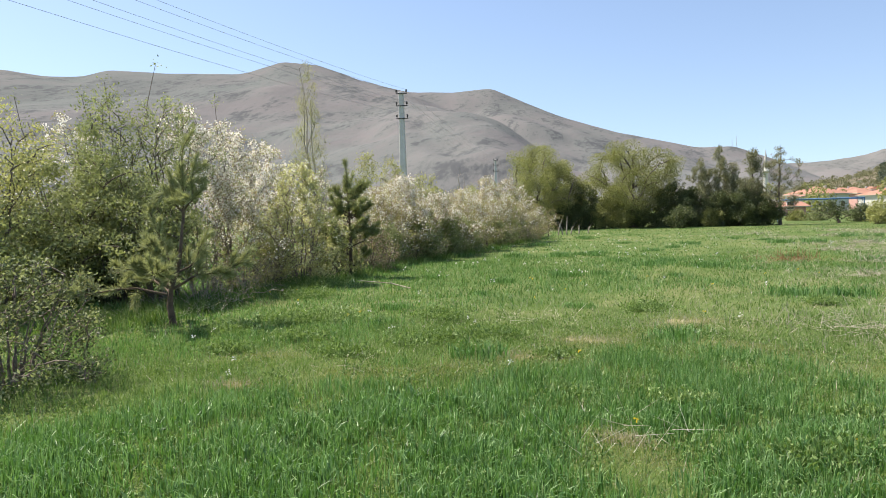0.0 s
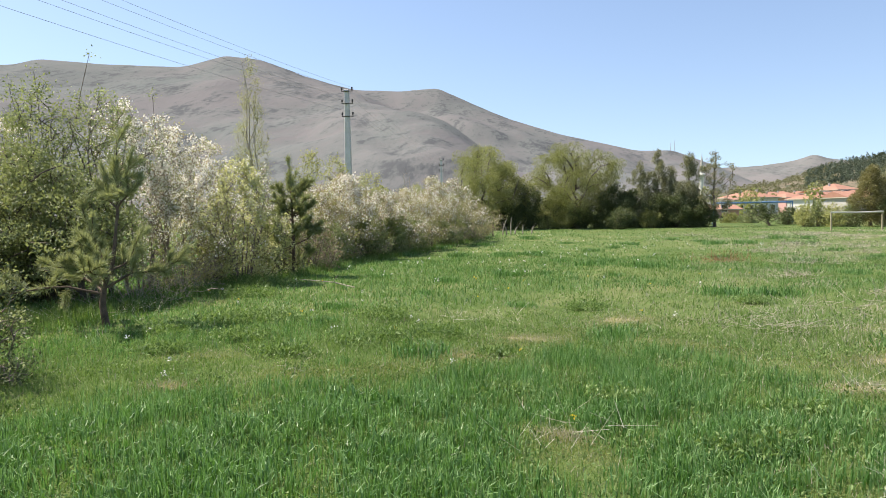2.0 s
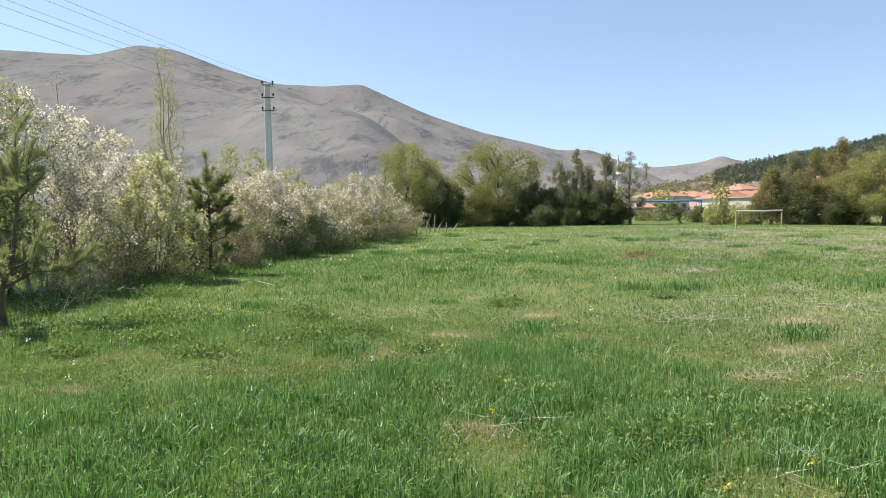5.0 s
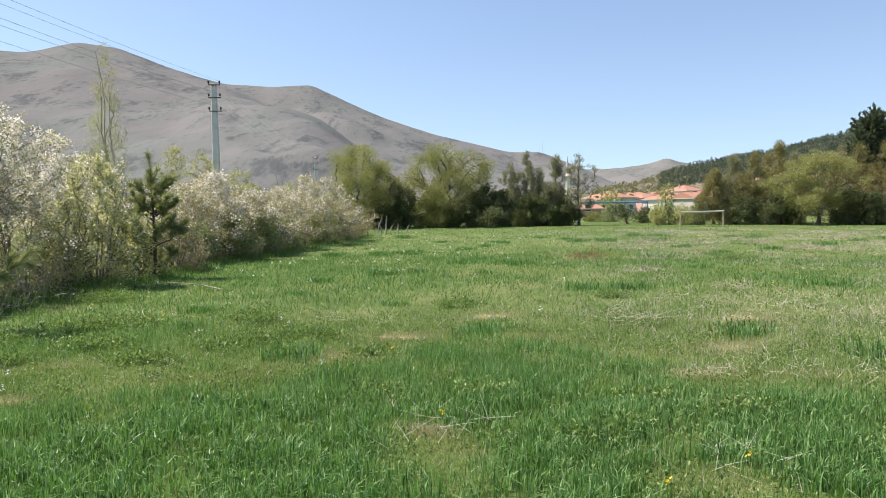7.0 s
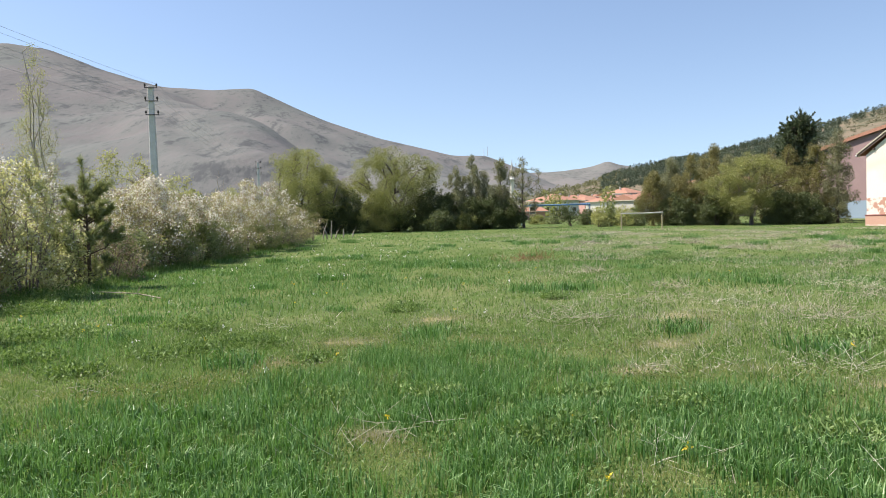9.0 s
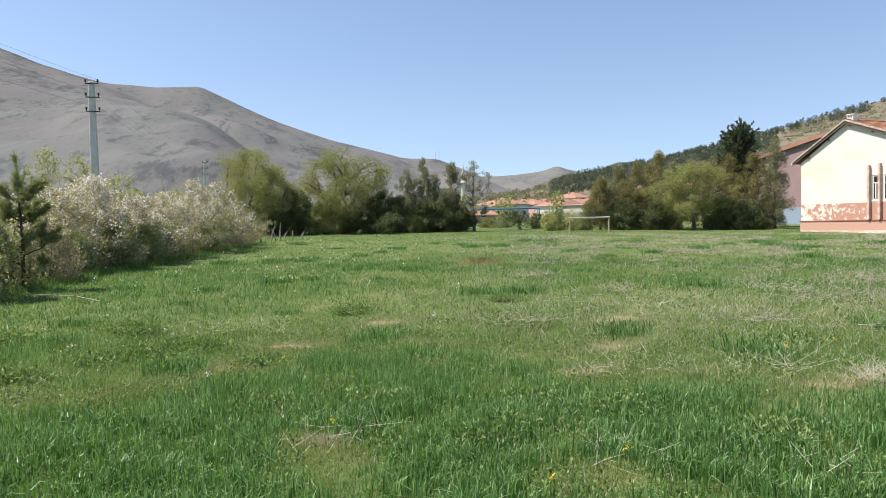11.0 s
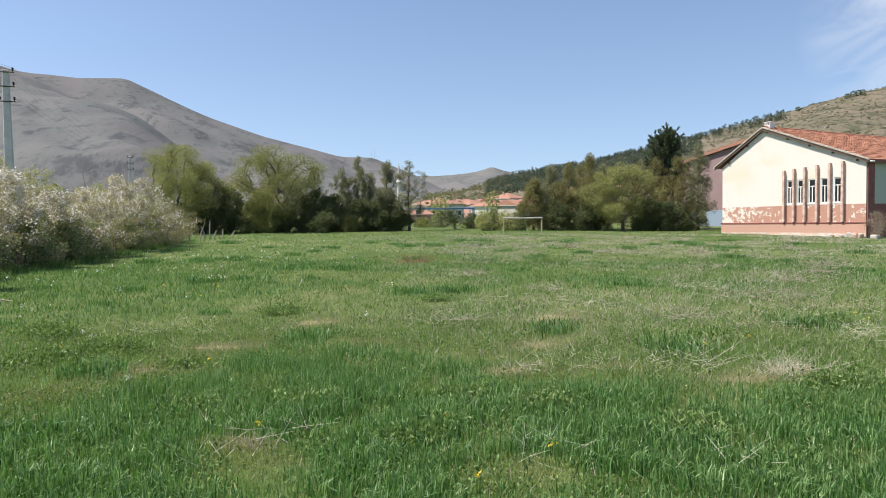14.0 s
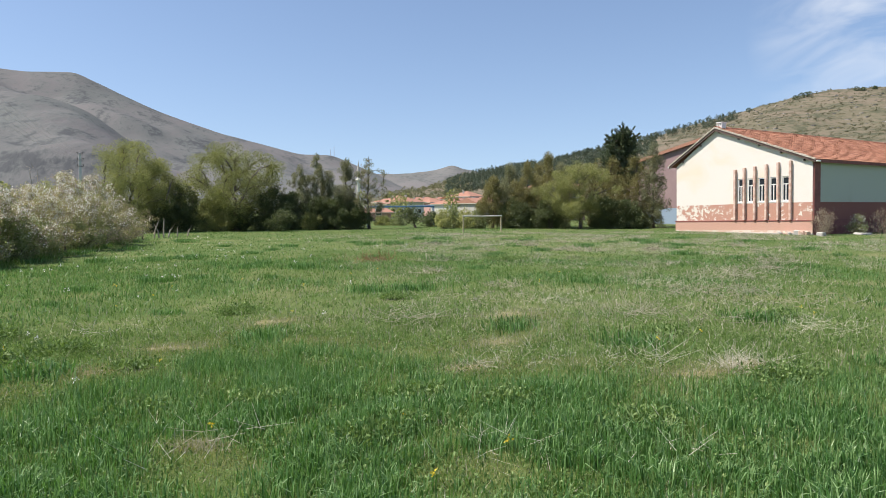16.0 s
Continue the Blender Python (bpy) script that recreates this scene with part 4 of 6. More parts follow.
def minaret():
    """A slender white tower: square foot, round shaft, gallery, upper shaft and a pointed lead cap."""
    t = thing("minaret", "slender white minaret rising behind the village roofs", "tower", pose(*at(8.25, 190)))
    part("foot", boxed(-1.1, -1.1, -0.3, 1.1, 1.1, 4.0, 0.1), M_HOUSE, t)
    tube_part("shaft", [np.array([[0, 0, z] for z in (4.0, 4.6, 9.4, 9.8)])], [[0.8, 0.56, 0.52, 0.7]], M_HOUSE, t, "", 14)
    tube_part("gallery", [np.array([[0, 0, z] for z in (9.8, 9.85, 10.5, 10.55)])], [[0.3, 0.85, 0.85, 0.3]], M_HOUSE, t, "", 14)
    tube_part("upper_shaft", [np.array([[0, 0, z] for z in (10.5, 12.2, 12.3)])], [[0.42, 0.42, 0.52]], M_HOUSE, t, "", 12)
    tube_part("cap", [np.array([[0, 0, z] for z in (12.3, 13.5, 15.2, 15.6)])], [[0.52, 0.3, 0.05, 0.03]], M_CONC_WALL, t, "grey pointed cap", 12)


minaret()


# ---- power line ----
def power_pole(label, x, y, height, w0=0.56, w1=0.34):
    p = thing("power_pole", label, "pole", pose(x, y, 0, 0, 0, 8), "power line poles")
    bm = bmesh.new()
    k = [bm.verts.new((sx * w / 2, sy * w / 2, z)) for w, z in ((w0, -0.4), (w1, height)) for sx, sy in ((-1, -1), (1, -1), (1, 1), (-1, 1))]
    for f in ((3, 2, 1, 0), (4, 5, 6, 7), (0, 1, 5, 4), (1, 2, 6, 5), (2, 3, 7, 6), (3, 0, 4, 7)):
        bm.faces.new([k[i] for i in f])
    bmesh.ops.bevel(bm, geom=bm.edges[:], offset=0.03, segments=1, affect="EDGES")
    part("shaft", bm, M_CONCRETE, p, "tapered concrete shaft")
    for z, a, b in ((height - 0.15, 0.36, 0.5), (height - 1.05, 0.36, 0.52), (height - 2.0, 0.36, 0.54)):
        arm = part("crossarm", boxed(-a, -w1 / 2 - 0.1, z - 0.03, b, -w1 / 2 - 0.03, z + 0.03, 0.01), M_IRON, p, "rusty iron crossarm")
        for x_ in (-a + 0.04, b - 0.06):
            pts = np.array([[x_, -w1 / 2 - 0.06, z + q] for q in (0.04, 0.1, 0.14, 0.2, 0.26, 0.3)])
            tube_part("insulator", [pts], [[0.02, 0.025, 0.08, 0.05, 0.075, 0.03]], M_IRON, arm, "dark insulator", 8)
    return p


POLES = ((-20.6, -3.0, 10.9), (-18.05, 48.8, 10.9), (-25.3, 113.5, 10.6))
for i, (x, y, h) in enumerate(POLES):
    power_pole(("tapered concrete power pole behind the camera's hedge", "tall concrete power pole rising from the blossom hedge", "distant concrete power pole beside the willow")[i], x, y, h)
for i in (0, 1):
    (xa, ya, ha), (xb, yb, hb) = POLES[i], POLES[i + 1]
    for dx, dz in ((-0.32, 0.13), (0.44, 0.13), (-0.32, -0.78), (0.46, -0.78), (0.48, -1.72)):
        q = np.linspace(0, 1, 24)[:, None]
        P = np.array([[xa + dx, ya, ha + dz]]) * (1 - q) + np.array([[xb + dx, yb, hb + dz]]) * q - np.array([[0, 0, 1.0]]) * (4 * 0.55 * q * (1 - q))
        v, f = tubes([P], [np.full(24, 0.0075 if i == 0 else 0.005)], 5)
        tagged(new("power_wire", mesh_from("power_wire", v, f, M_WIRE, True)), "thin sagging overhead power wire", "wire", "overhead wires")
for az, hh in ((5.95, 22), (6.25, 30)):
    mast = thing("radio_mast", "thin radio mast on the ridge", "mast", pose(*at(az, 2190, 2190 * math.tan(radians(4.6)))), "radio masts")
    tube_part("pole", [np.array([[0, 0, 0], [0, 0, hh * 0.6], [0, 0, hh]])], [[0.8, 0.6, 0.35]], M_CONCRETE, mast)


# ---- goals ----
def goal(label, a, b, h, r, post_mat, bar_mat, back=0.0, post_r=None):
    a, b = Vector(a), Vector(b)
    g = thing("football_goal", label, "goal", Matrix.Translation((a + b) / 2))
    a, b = (a - b) / 2, (b - a) / 2
    away = Vector((a.y - b.y, b.x - a.x, 0)).normalized()
    if away.dot(Vector((0.2, 1, 0))) < 0:
        away = -away
    up = Vector((0, 0, 1))
    for p in (a, b):
        tube_part("post", [np.array([p - up * 0.2, p + up * h * 0.5, p + up * h])], [[post_r or r] * 3], post_mat, g, "", 10)
        if back:
            q = p + away * back
            tube_part("stay", [np.array([p + up * h, p + away * back * 0.45 + up * h * 0.96, q + up * h * 0.55, q])], [[r * 0.6] * 4], post_mat, g, "", 8)
    d = (b - a).normalized() * r
    tube_part("crossbar", [np.array([a - d + up * h, (a + b) / 2 + up * (h - 0.03), b + d + up * h])], [[r * 1.05] * 3], bar_mat, g, "", 10)
    if back:
        c, e = a + away * back * 0.45 + up * h * 0.96, b + away * back * 0.45 + up * h * 0.96
        tube_part("back_bar", [np.array([c, (c + e) / 2, e])], [[r * 0.6] * 3], post_mat, g, "", 8)
    return g


goal("blue-painted steel football goal at the field's end", at(9.1, 70), at(14.55, 71), 2.12, 0.06, M_BLUE_PAINT, M_BLUE_PAINT, 1.4)
goal("small goal with white bar on ochre wooden posts", at(17.05, 51), at(20.2, 53.5), 1.22, 0.05, M_OCHRE_WOOD, M_WHITE_PAINT)


# ---- far trees ----
def T(az, r, turn=0.0, s=1.0):
    return pose(*at(az, r), 0, 0, turn) @ Matrix.Scale(s, 4)


plant("willow_tree", "spreading willow with yellow-green spring leaves", "tree", 101, T(-9.3, 62), 7.5, 6.6, L_WILLOW, 62000, 0.115, 1.5, ROUND, 120, 0.26, 1, 0.24, 0.42, heap=(0.72, 0.5), rough=0.4, trunk_top=0.5, lean=(0.3, 0), up=-0.5, slim=0.34)
plant("willow_tree", "broad willow with bare dark limbs showing", "tree", 102, T(-1.6, 62), 7.3, 8.0, L_WILLOW, 62000, 0.115, 1.5, ROUND, 120, 0.28, 1, 0.24, 0.42, heap=(0.75, 0.48), rough=0.45, trunk_top=0.48, up=-0.5, slim=0.34)
plant("willow_tree", "low drooping willow beside the taller one", "tree", 103, T(-6.5, 63), 5.0, 4.4, L_WILLOW, 24000, 0.115, 0.5, DOME, 80, 0.16, 2, 0.22, 0.35, heap=(0.55, 0.45), rough=0.5, trunk_top=0.5, up=-0.5, slim=0.34)
# dark bushes added as a mass where deep shade lies below the willows
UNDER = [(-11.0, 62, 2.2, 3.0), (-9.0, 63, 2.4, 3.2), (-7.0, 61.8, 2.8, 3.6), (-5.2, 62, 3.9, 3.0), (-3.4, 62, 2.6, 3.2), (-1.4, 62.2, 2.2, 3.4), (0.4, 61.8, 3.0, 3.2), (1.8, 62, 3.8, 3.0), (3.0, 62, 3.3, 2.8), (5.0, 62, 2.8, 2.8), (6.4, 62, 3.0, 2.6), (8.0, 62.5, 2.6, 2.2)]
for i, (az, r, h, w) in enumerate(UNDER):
    plant("dark_bush", "dense dark green bush added for the shade under the trees", "bush", 120 + i, T(az, r), h, w, L_DARK, 12500, 0.12, 0.0, DOME, 80, 0.05, 5, 0.2, rough=0.55, heap=(0.42, 0.34), group="dark bushes under the trees")
for i, (az, r, h, w) in enumerate([(-3.9, 61, 2.6, 2.2), (-2.6, 60.8, 1.6, 2.0), (4.3, 60.8, 1.5, 1.8)]):
    plant("spring_shrub", "yellow-green shrub in front of the dark bushes", "shrub", 134 + i, T(az, r), h, w, L_WILLOW, 5200, 0.1, 0.2, DOME, 90, 0.03, 5, 0.14, rough=0.5, group="shrubs under the willows")
plant("green_bush", "low ragged green bush at the field's edge", "bush", 140, T(2.0, 58), 1.7, 2.8, L_DARK, 3400, 0.11, 0.0, VASE, 120, 0.03, 8, 0.14, rough=0.7, second=L_GREEN, n_second=900)
CON = [(3.6, 62.5, 6.0, 2.8, 4200), (4.9, 63, 6.6, 2.4, 4200), (5.9, 63.5, 5.6, 2.2, 3800), (7.25, 63, 6.9, 1.9, 3600)]
for i, (az, r, h, w, n) in enumerate(CON):
    plant("cypress_tree", "grey-green cypress tree with ragged top", "tree", 150 + i, T(az, r), h, w * 1.15, L_CYPRESS, int(n * 4.2), 0.12, 0.3, COLUMN, 120, 0.12, 1, 0.15, up=0.9, heap=(0.24, 0.34), rough=0.75, slim=0.34, trunk_top=0.95, group="cypress row")
plant("cypress_tree", "thin half-bare cypress with brown clumps", "tree", 156, T(9.15, 62.5), 6.8, 3.3, L_CYPRESS, 7000, 0.11, 1.6, COLUMN, 85, 0.12, 1, 0.1, up=0.8, rough=0.9, heap=(0.27, 0.26), slim=0.34, trunk_top=0.96, second=L_BROWN_TWIG, n_second=1300, group="cypress row")
plant("leaning_tree", "small dark round tree with leaning trunk", "tree", 160, T(13.0, 67), 1.85, 3.3, L_DARK, 1900, 0.14, 0.5, DOME, 90, 0.12, 1, 0.14, lean=(-0.5, 0), trunk_top=0.6)
for i, (az, r, h, w, mt) in enumerate([(10.3, 78, 1.0, 2.4, L_WILLOW), (11.6, 77, 0.9, 2.0, L_GREEN), (15.3, 62, 1.7, 1.8, L_YELLOW), (16.2, 63, 2.0, 1.7, L_GREEN), (17.2, 62, 1.9, 1.9, L_YELLOW), (18.2, 62, 1.8, 1.8, L_GREEN), (14.3, 70, 1.6, 2.2, L_DARK)]):
    plant("shrub", "yellow-green shrub at the field's end", "bush", 165 + i, T(az, r), h, w, mt, 1900, 0.14, 0.0, DOME, 80, 0.03, 6, 0.12, rough=0.4, group="shrubs at the field's end")
ROW = [(19.5, 62, 4.8, 3.0), (20.9, 63.5, 6.0, 3.0), (22.4, 62.5, 6.0, 2.8), (24.1, 65, 7.0, 3.0), (25.2, 63.5, 6.2, 2.8), (29.2, 64, 6.3, 3.0), (31.1, 63, 6.6, 3.0), (32.4, 62.5, 7.4, 3.2), (28.0, 66, 6.5, 3.2), (23.2, 67, 6.4, 3.2)]
for i, (az, r, h, w) in enumerate(ROW):
    plant("juniper_tree", "bronze-green conifer with ragged upright sprays", "tree", 180 + i, T(az, r), h, w, L_BROWN if i % 3 != 1 else L_CYPRESS, 20000, 0.115, 0.2, CONE if i == 7 else COLUMN, 130, 0.13, 1, 0.17, heap=(0.34, 0.42), up=0.7, rough=0.6, slim=0.36, trunk_top=0.92, group="conifer row by the school")
plant("maple_tree", "light green broadleaf tree with dark trunk", "tree", 195, T(26.7, 60), 5.7, 5.2, L_WILLOW, 30000, 0.11, 1.0, ROUND, 90, 0.16, 1, 0.2, 0.2, heap=(0.5, 0.32), rough=0.5, trunk_top=0.55, second=L_YELLOW, n_second=5500, slim=0.4)
# more dark bushes, put in for the shade at the conifers' feet
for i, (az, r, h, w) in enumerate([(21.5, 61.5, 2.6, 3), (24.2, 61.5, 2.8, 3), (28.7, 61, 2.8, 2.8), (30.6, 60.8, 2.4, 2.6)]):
    plant("dark_bush", "dense dark green bush added for the shade under the conifers", "bush", 200 + i, T(az, r), h, w, L_DARK, 15000, 0.11, 0.0, DOME, 70, 0.05, 5, 0.2, rough=0.5, heap=(0.4, 0.3), group="dark bushes under the trees")
plant("dead_tree", "bare dead tree with forked grey branches", "tree", 212, T(-15.4, 62), 6.0, 2.6, None, 0, 0.1, 2.5, VASE, 16, 0.09, 2, bark=M_GREY_WOOD, rough=0.8, trunk_top=0.95)

# bare stakes and dead stems where the hedge ends
for i, (az, r, h, ln) in enumerate([(-7.6, 47, 1.1, 0.3), (-7.2, 47, 0.9, -0.3), (-6.9, 46.5, 1.25, 0.05), (-6.6, 47.5, 0.9, 0.45), (-5.9, 48, 0.7, 0.02), (-5.2, 49, 0.8, 0.35)]):
    st = thing("wooden_stake", "weathered bare wooden stake in the grass", "stake", pose(*at(az, r)), "stakes at the hedge end")
    tube_part("shaft", [np.array([[0, 0, -0.1], [ln * 0.3, 0, h * 0.5], [ln, 0.05, h]])], [[0.05, 0.045, 0.02]], M_GREY_WOOD, st)

# ---- blossom hedge ----
HEDGE = [  # az, distance, height, width, seed, leaf, blossom share
    (-45.5, 19, 4.3, 3.0, 0.6), (-36.6, 16.8, 4.3, 2.6, 1.0), (-34.0, 17.5, 3.8, 2.6, 1.0), (-31.6, 19.5, 3.6, 2.6, 0.8), (-27.5, 21, 3.1, 2.6, 0.5),
    (-23.0, 24, 2.7, 2.8, 0.8), (-20.6, 25.5, 3.1, 2.6, 1.3), (-18.0, 27.5, 2.5, 2.8, 0.8), (-15.6, 30.5, 2.7, 3.0, 0.8), (-13.4, 34, 3.4, 3.2, 0.75), (-11.7, 37.5, 3.4, 3.4, 0.6), (-10.3, 41, 2.4, 3.0, 0.35)]
for i, (az, r, h, w, bl) in enumerate(HEDGE):
    near = r < 23
    k = 1.0 if near else 0.75
    plant("blossom_shrub", "wild plum shrub with white blossom and brown twigs" if bl > 0.7 else "wild plum shrub past its bloom among green leaves", "shrub", 300 + i, T(az, r), h, w * 1.15,
          L_BROWN_TWIG, int((4200 if near else 11000) * k), 0.05 if near else 0.06, 0.1, DOME, 320, 0.02, 10, 0.075 if near else 0.1, heap=(0.15, 0.13) if near else (0.2, 0.16), bark=M_TWIG, bloom=L_BLOSSOM, n_bloom=int((13500 if near else 13000) * bl * k),
          bloom_size=0.046 if near else 0.058, rough=0.6, trunk_top=0.62, second=L_GREEN if i % 3 == 1 else L_YELLOW, n_second=int((6000 if near else 10500) * k), group="blossom hedge", stem_spread=0.42, end_bias=0.4)
GREEN = [(-50.5, 14.2, 3.7, 2.8, L_YELLOW, 5000, VASE), (-47.4, 15.2, 3.0, 3.8, L_GREEN, 15000, DOME), (-43.4, 15.2, 3.1, 2.8, L_GREEN, 12000, DOME), (-43.0, 16, 4.4, 2.4, L_GREEN, 5200, VASE), (-39.4, 16.0, 4.3, 2.4, L_GREEN, 5200, VASE),
         (-40.2, 14.6, 2.4, 2.2, L_GREEN, 7500, DOME), (-53, 13.4, 2.5, 2.6, L_GREEN, 8000, DOME), (-55.5, 14, 3.6, 3.2, L_GREEN, 7000, DOME)]
for i, (az, r, h, w, mt, n, pf) in enumerate(GREEN):
    plant("green_shrub", "dense leafy green shrub at the meadow's edge" if pf is DOME else "tall airy shrub with fresh green leaves", "shrub", 340 + i, T(az, r), h, w, mt, int(n * 1.15), 0.068, 0.55 if pf is DOME else 0.8, pf, 130, 0.04, 7, 0.13, rough=0.5, heap=(0.3, 0.17) if pf is DOME else (0.22, 0.2), group="green shrubs", bark=M_BARK, stem_spread=0.3)
# dark-leaved understorey added so the hollow below the tall shrubs reads as shade
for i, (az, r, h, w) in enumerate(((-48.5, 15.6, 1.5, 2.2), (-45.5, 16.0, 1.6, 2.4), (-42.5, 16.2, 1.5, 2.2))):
    plant("dark_bush", "low dark-leaved bush added to fill the shaded hollow", "bush", 330 + i, T(az, r), h, w, L_DARK, 3600, 0.08, 0.0, DOME, 70, 0.03, 5, 0.15, rough=0.5, heap=(0.28, 0.2), second=L_GREEN, n_second=2400, group="shaded bushes in the hedge")
plant("thorn_bush", "low twiggy thorn bush with dull green leaves", "bush", 360, T(-50.2, 8.5), 1.35, 2.3, L_DARK, 6500, 0.045, 0.0, DOME, 260, 0.018, 12, 0.07, bark=M_TWIG, rough=0.4, second=L_GREEN, n_second=3600, heap=(0.16, 0.1))
plant("spring_shrub", "slender shrub with yellow-green spring leaves", "shrub", 361, T(-29.3, 16.9), 3.0, 2.4, L_PALE, 9500, 0.075, 0.0, DOME, 300, 0.02, 14, 0.06, bark=M_TWIG, rough=0.4, bloom=L_BLOSSOM, n_bloom=2200, bloom_size=0.045, stem_spread=0.35)
plant("spring_shrub", "small shrub with fresh yellow leaves", "shrub", 362, T(-31.2, 17.0), 1.3, 1.3, L_YELLOW, 1800, 0.06, 0.0, DOME, 120, 0.02, 9, 0.08, bark=M_TWIG, rough=0.4)
for i, (az, r, h, w) in enumerate([(-21.4, 32, 4.3, 2.6), (-23.4, 33, 4.7, 2.4), (-18.6, 36, 4.0, 2.6), (-14.8, 42, 3.3, 2.6), (-17.0, 27, 1.4, 1.4), (-13.0, 33, 1.3, 1.5), (-9.6, 45, 1.4, 2.2), (-15.0, 29.5, 1.2, 1.2), (-19.4, 25.2, 1.5, 1.5), (-22.0, 22.9, 1.3, 1.4), (-12.2, 35.2, 1.7, 1.8), (-11.0, 38.2, 1.8, 1.9), (-16.2, 28.2, 1.6, 1.4)]):
    plant("spring_shrub", "yellow-green shrub in the hedge", "shrub", 364 + i, T(az, r), h, w, L_YELLOW if i < 4 else L_GREEN, 4200, 0.09, 0.1, DOME, 130, 0.03, 6, 0.12, rough=0.45, group="yellow-green hedge shrubs")
plant("poplar_tree", "slender young poplar with thin yellow-green leaves", "tree", 380, T(-28.0, 30), 8.4, 1.7, L_YELLOW, 9000, 0.05, 1.8, COLUMN, 360, 0.05, 4, 0.1, bark=M_GREY_WOOD, rough=0.5, up=0.9, stem_spread=0.2, trunk_top=0.95)
def limbed_pine(name, label, seed, m, trunk, limbs, needle, per, mat, thick, trunk_r):
    """A pine whose few long limbs are set one by one; side twigs and brushes of needles clothe their outer parts."""
    rng = np.random.default_rng(seed)
    ob = thing(name, label, "tree", m)
    tube_part("trunk", [np.array(trunk)], [np.linspace(trunk_r, trunk_r * 0.13, len(trunk))], M_PINE_BARK, ob, sides=8)
    q, shoots = np.linspace(0, 1, 7), []
    for pts in limbs:
        u = np.linspace(0, 1, len(pts))
        P = np.stack([np.interp(q, u, [p[i] for p in pts]) for i in range(3)], 1) + rng.normal(size=(7, 3)) * 0.012
        ln = np.linalg.norm(P[-1] - P[0])
        tube_part("limb", [P], [np.linspace(0.4, 0.14, 7) * trunk_r * min(1.0, 0.5 + 0.4 * ln)], M_PINE_BARK, ob, sides=6)
        shoots.append(P[2:])
        d = (P[-1] - P[0]) / ln
        for _ in range(int(4 + 5 * ln)):
            b = P[rng.integers(2, 7)]
            e = d * 0.7 + rng.normal(size=3) * 0.55 + np.array([0, 0, 0.35])
            shoots.append(b + e / np.linalg.norm(e) * rng.uniform(0.12, 0.3) * np.linspace(0, 1, 5)[:, None])
    tube_part("twigwork", shoots, [np.full(5, 0.006)] * len(shoots), M_PINE_BARK, ob, sides=4)["kind"] = "stuff"
    A = np.stack(shoots)
    n = len(A) * per
    k, t = rng.integers(0, len(A), n), rng.uniform(0.6, 4, n)
    i = np.clip(t.astype(int), 0, 3)
    f = (t - i)[:, None]
    C = A[k, i] * (1 - f) + A[k, i + 1] * f
    d = A[k, i + 1] - A[k, i]
    d /= np.linalg.norm(d, axis=1, keepdims=True) + 1e-9
    v, fc = leaves(rng, C, needle, thick, 0.25, d * 1.3, 0.7)
    part_mesh("needles", mesh_from("needles", v, fc, mat), ob)["kind"] = "stuff"
    return ob


limbed_pine("young_pine", "sparse young pine with low spreading limbs", 390, T(-39.2, 11.4, 22), ((0, 0, -0.05), (-0.05, 0, 0.35), (-0.02, 0, 0.62), (0.12, 0.02, 1.0), (0.2, 0.03, 1.7), (0.22, 0.03, 2.62)),
            (((-0.05, 0, 0.5), (-0.5, -0.1, 0.66), (-1.0, -0.2, 0.62), (-1.55, -0.25, 0.55)), ((-0.04, 0, 0.55), (-0.45, 0.3, 0.8), (-1.0, 0.5, 0.85)), ((-0.02, 0, 0.62), (-0.3, -0.2, 0.88), (-0.62, -0.35, 0.98)),
             ((0.08, 0, 0.9), (-0.15, 0.1, 1.25), (-0.3, 0.1, 1.72)), ((0, 0, 0.6), (0.4, -0.1, 0.82), (0.75, -0.15, 0.84), (1.05, -0.15, 0.98)), ((0.06, 0, 0.85), (0.3, 0.2, 1.0), (0.42, 0.3, 1.35)),
             ((0.2, 0.03, 1.75), (0.06, 0.1, 1.95), (0.02, 0.12, 2.3)), ((0.2, 0.03, 1.75), (0.36, -0.05, 1.95), (0.4, -0.06, 2.35)), ((0.2, 0.03, 1.6), (0.22, 0.03, 2.1), (0.22, 0.03, 2.75)), ((0.0, 0, 0.7), (0.1, -0.5, 0.85), (0.0, -0.9, 0.9)),
             ((0.1, 0, 1.0), (-0.05, -0.3, 1.15), (-0.2, -0.45, 1.3)), ((-0.02, 0, 0.6), (-0.2, 0.4, 0.75), (-0.3, 0.8, 0.85))), 0.13, 210, L_PINE, 0.008, 0.06)
rng = np.random.default_rng(31)
limbs = [((0, 0, 1.9), (-0.03, 0, 2.4), (-0.02, 0, 2.9))]
for _ in range(26):
    z, a_ = rng.uniform(0.15, 2.3), rng.uniform(0, 6.283)
    ln = (1.15 - 0.38 * z) * rng.uniform(0.6, 1.1)
    c_, s_ = math.cos(a_) * ln, math.sin(a_) * ln
    limbs.append(((0, 0, z), (0.55 * c_, 0.55 * s_, z + 0.22 * ln), (c_, s_, z + rng.uniform(0.5, 0.85) * ln)))
limbed_pine("young_pine", "small bushy dark pine at the hedge", 391, T(-25.1, 18.4), ((0, 0, -0.05), (0.02, 0, 1.0), (0, 0, 1.9), (-0.02, 0, 2.7)), limbs, 0.15, 120, L_MID_PINE, 0.011, 0.055)
plant("spring_shrub", "low leafy shrub at the foot of the pine", "shrub", 392, T(-26.2, 18.6), 1.2, 1.7, L_YELLOW, 2600, 0.07, 0.0, DOME, 130, 0.02, 8, 0.1, bark=M_TWIG, rough=0.4)
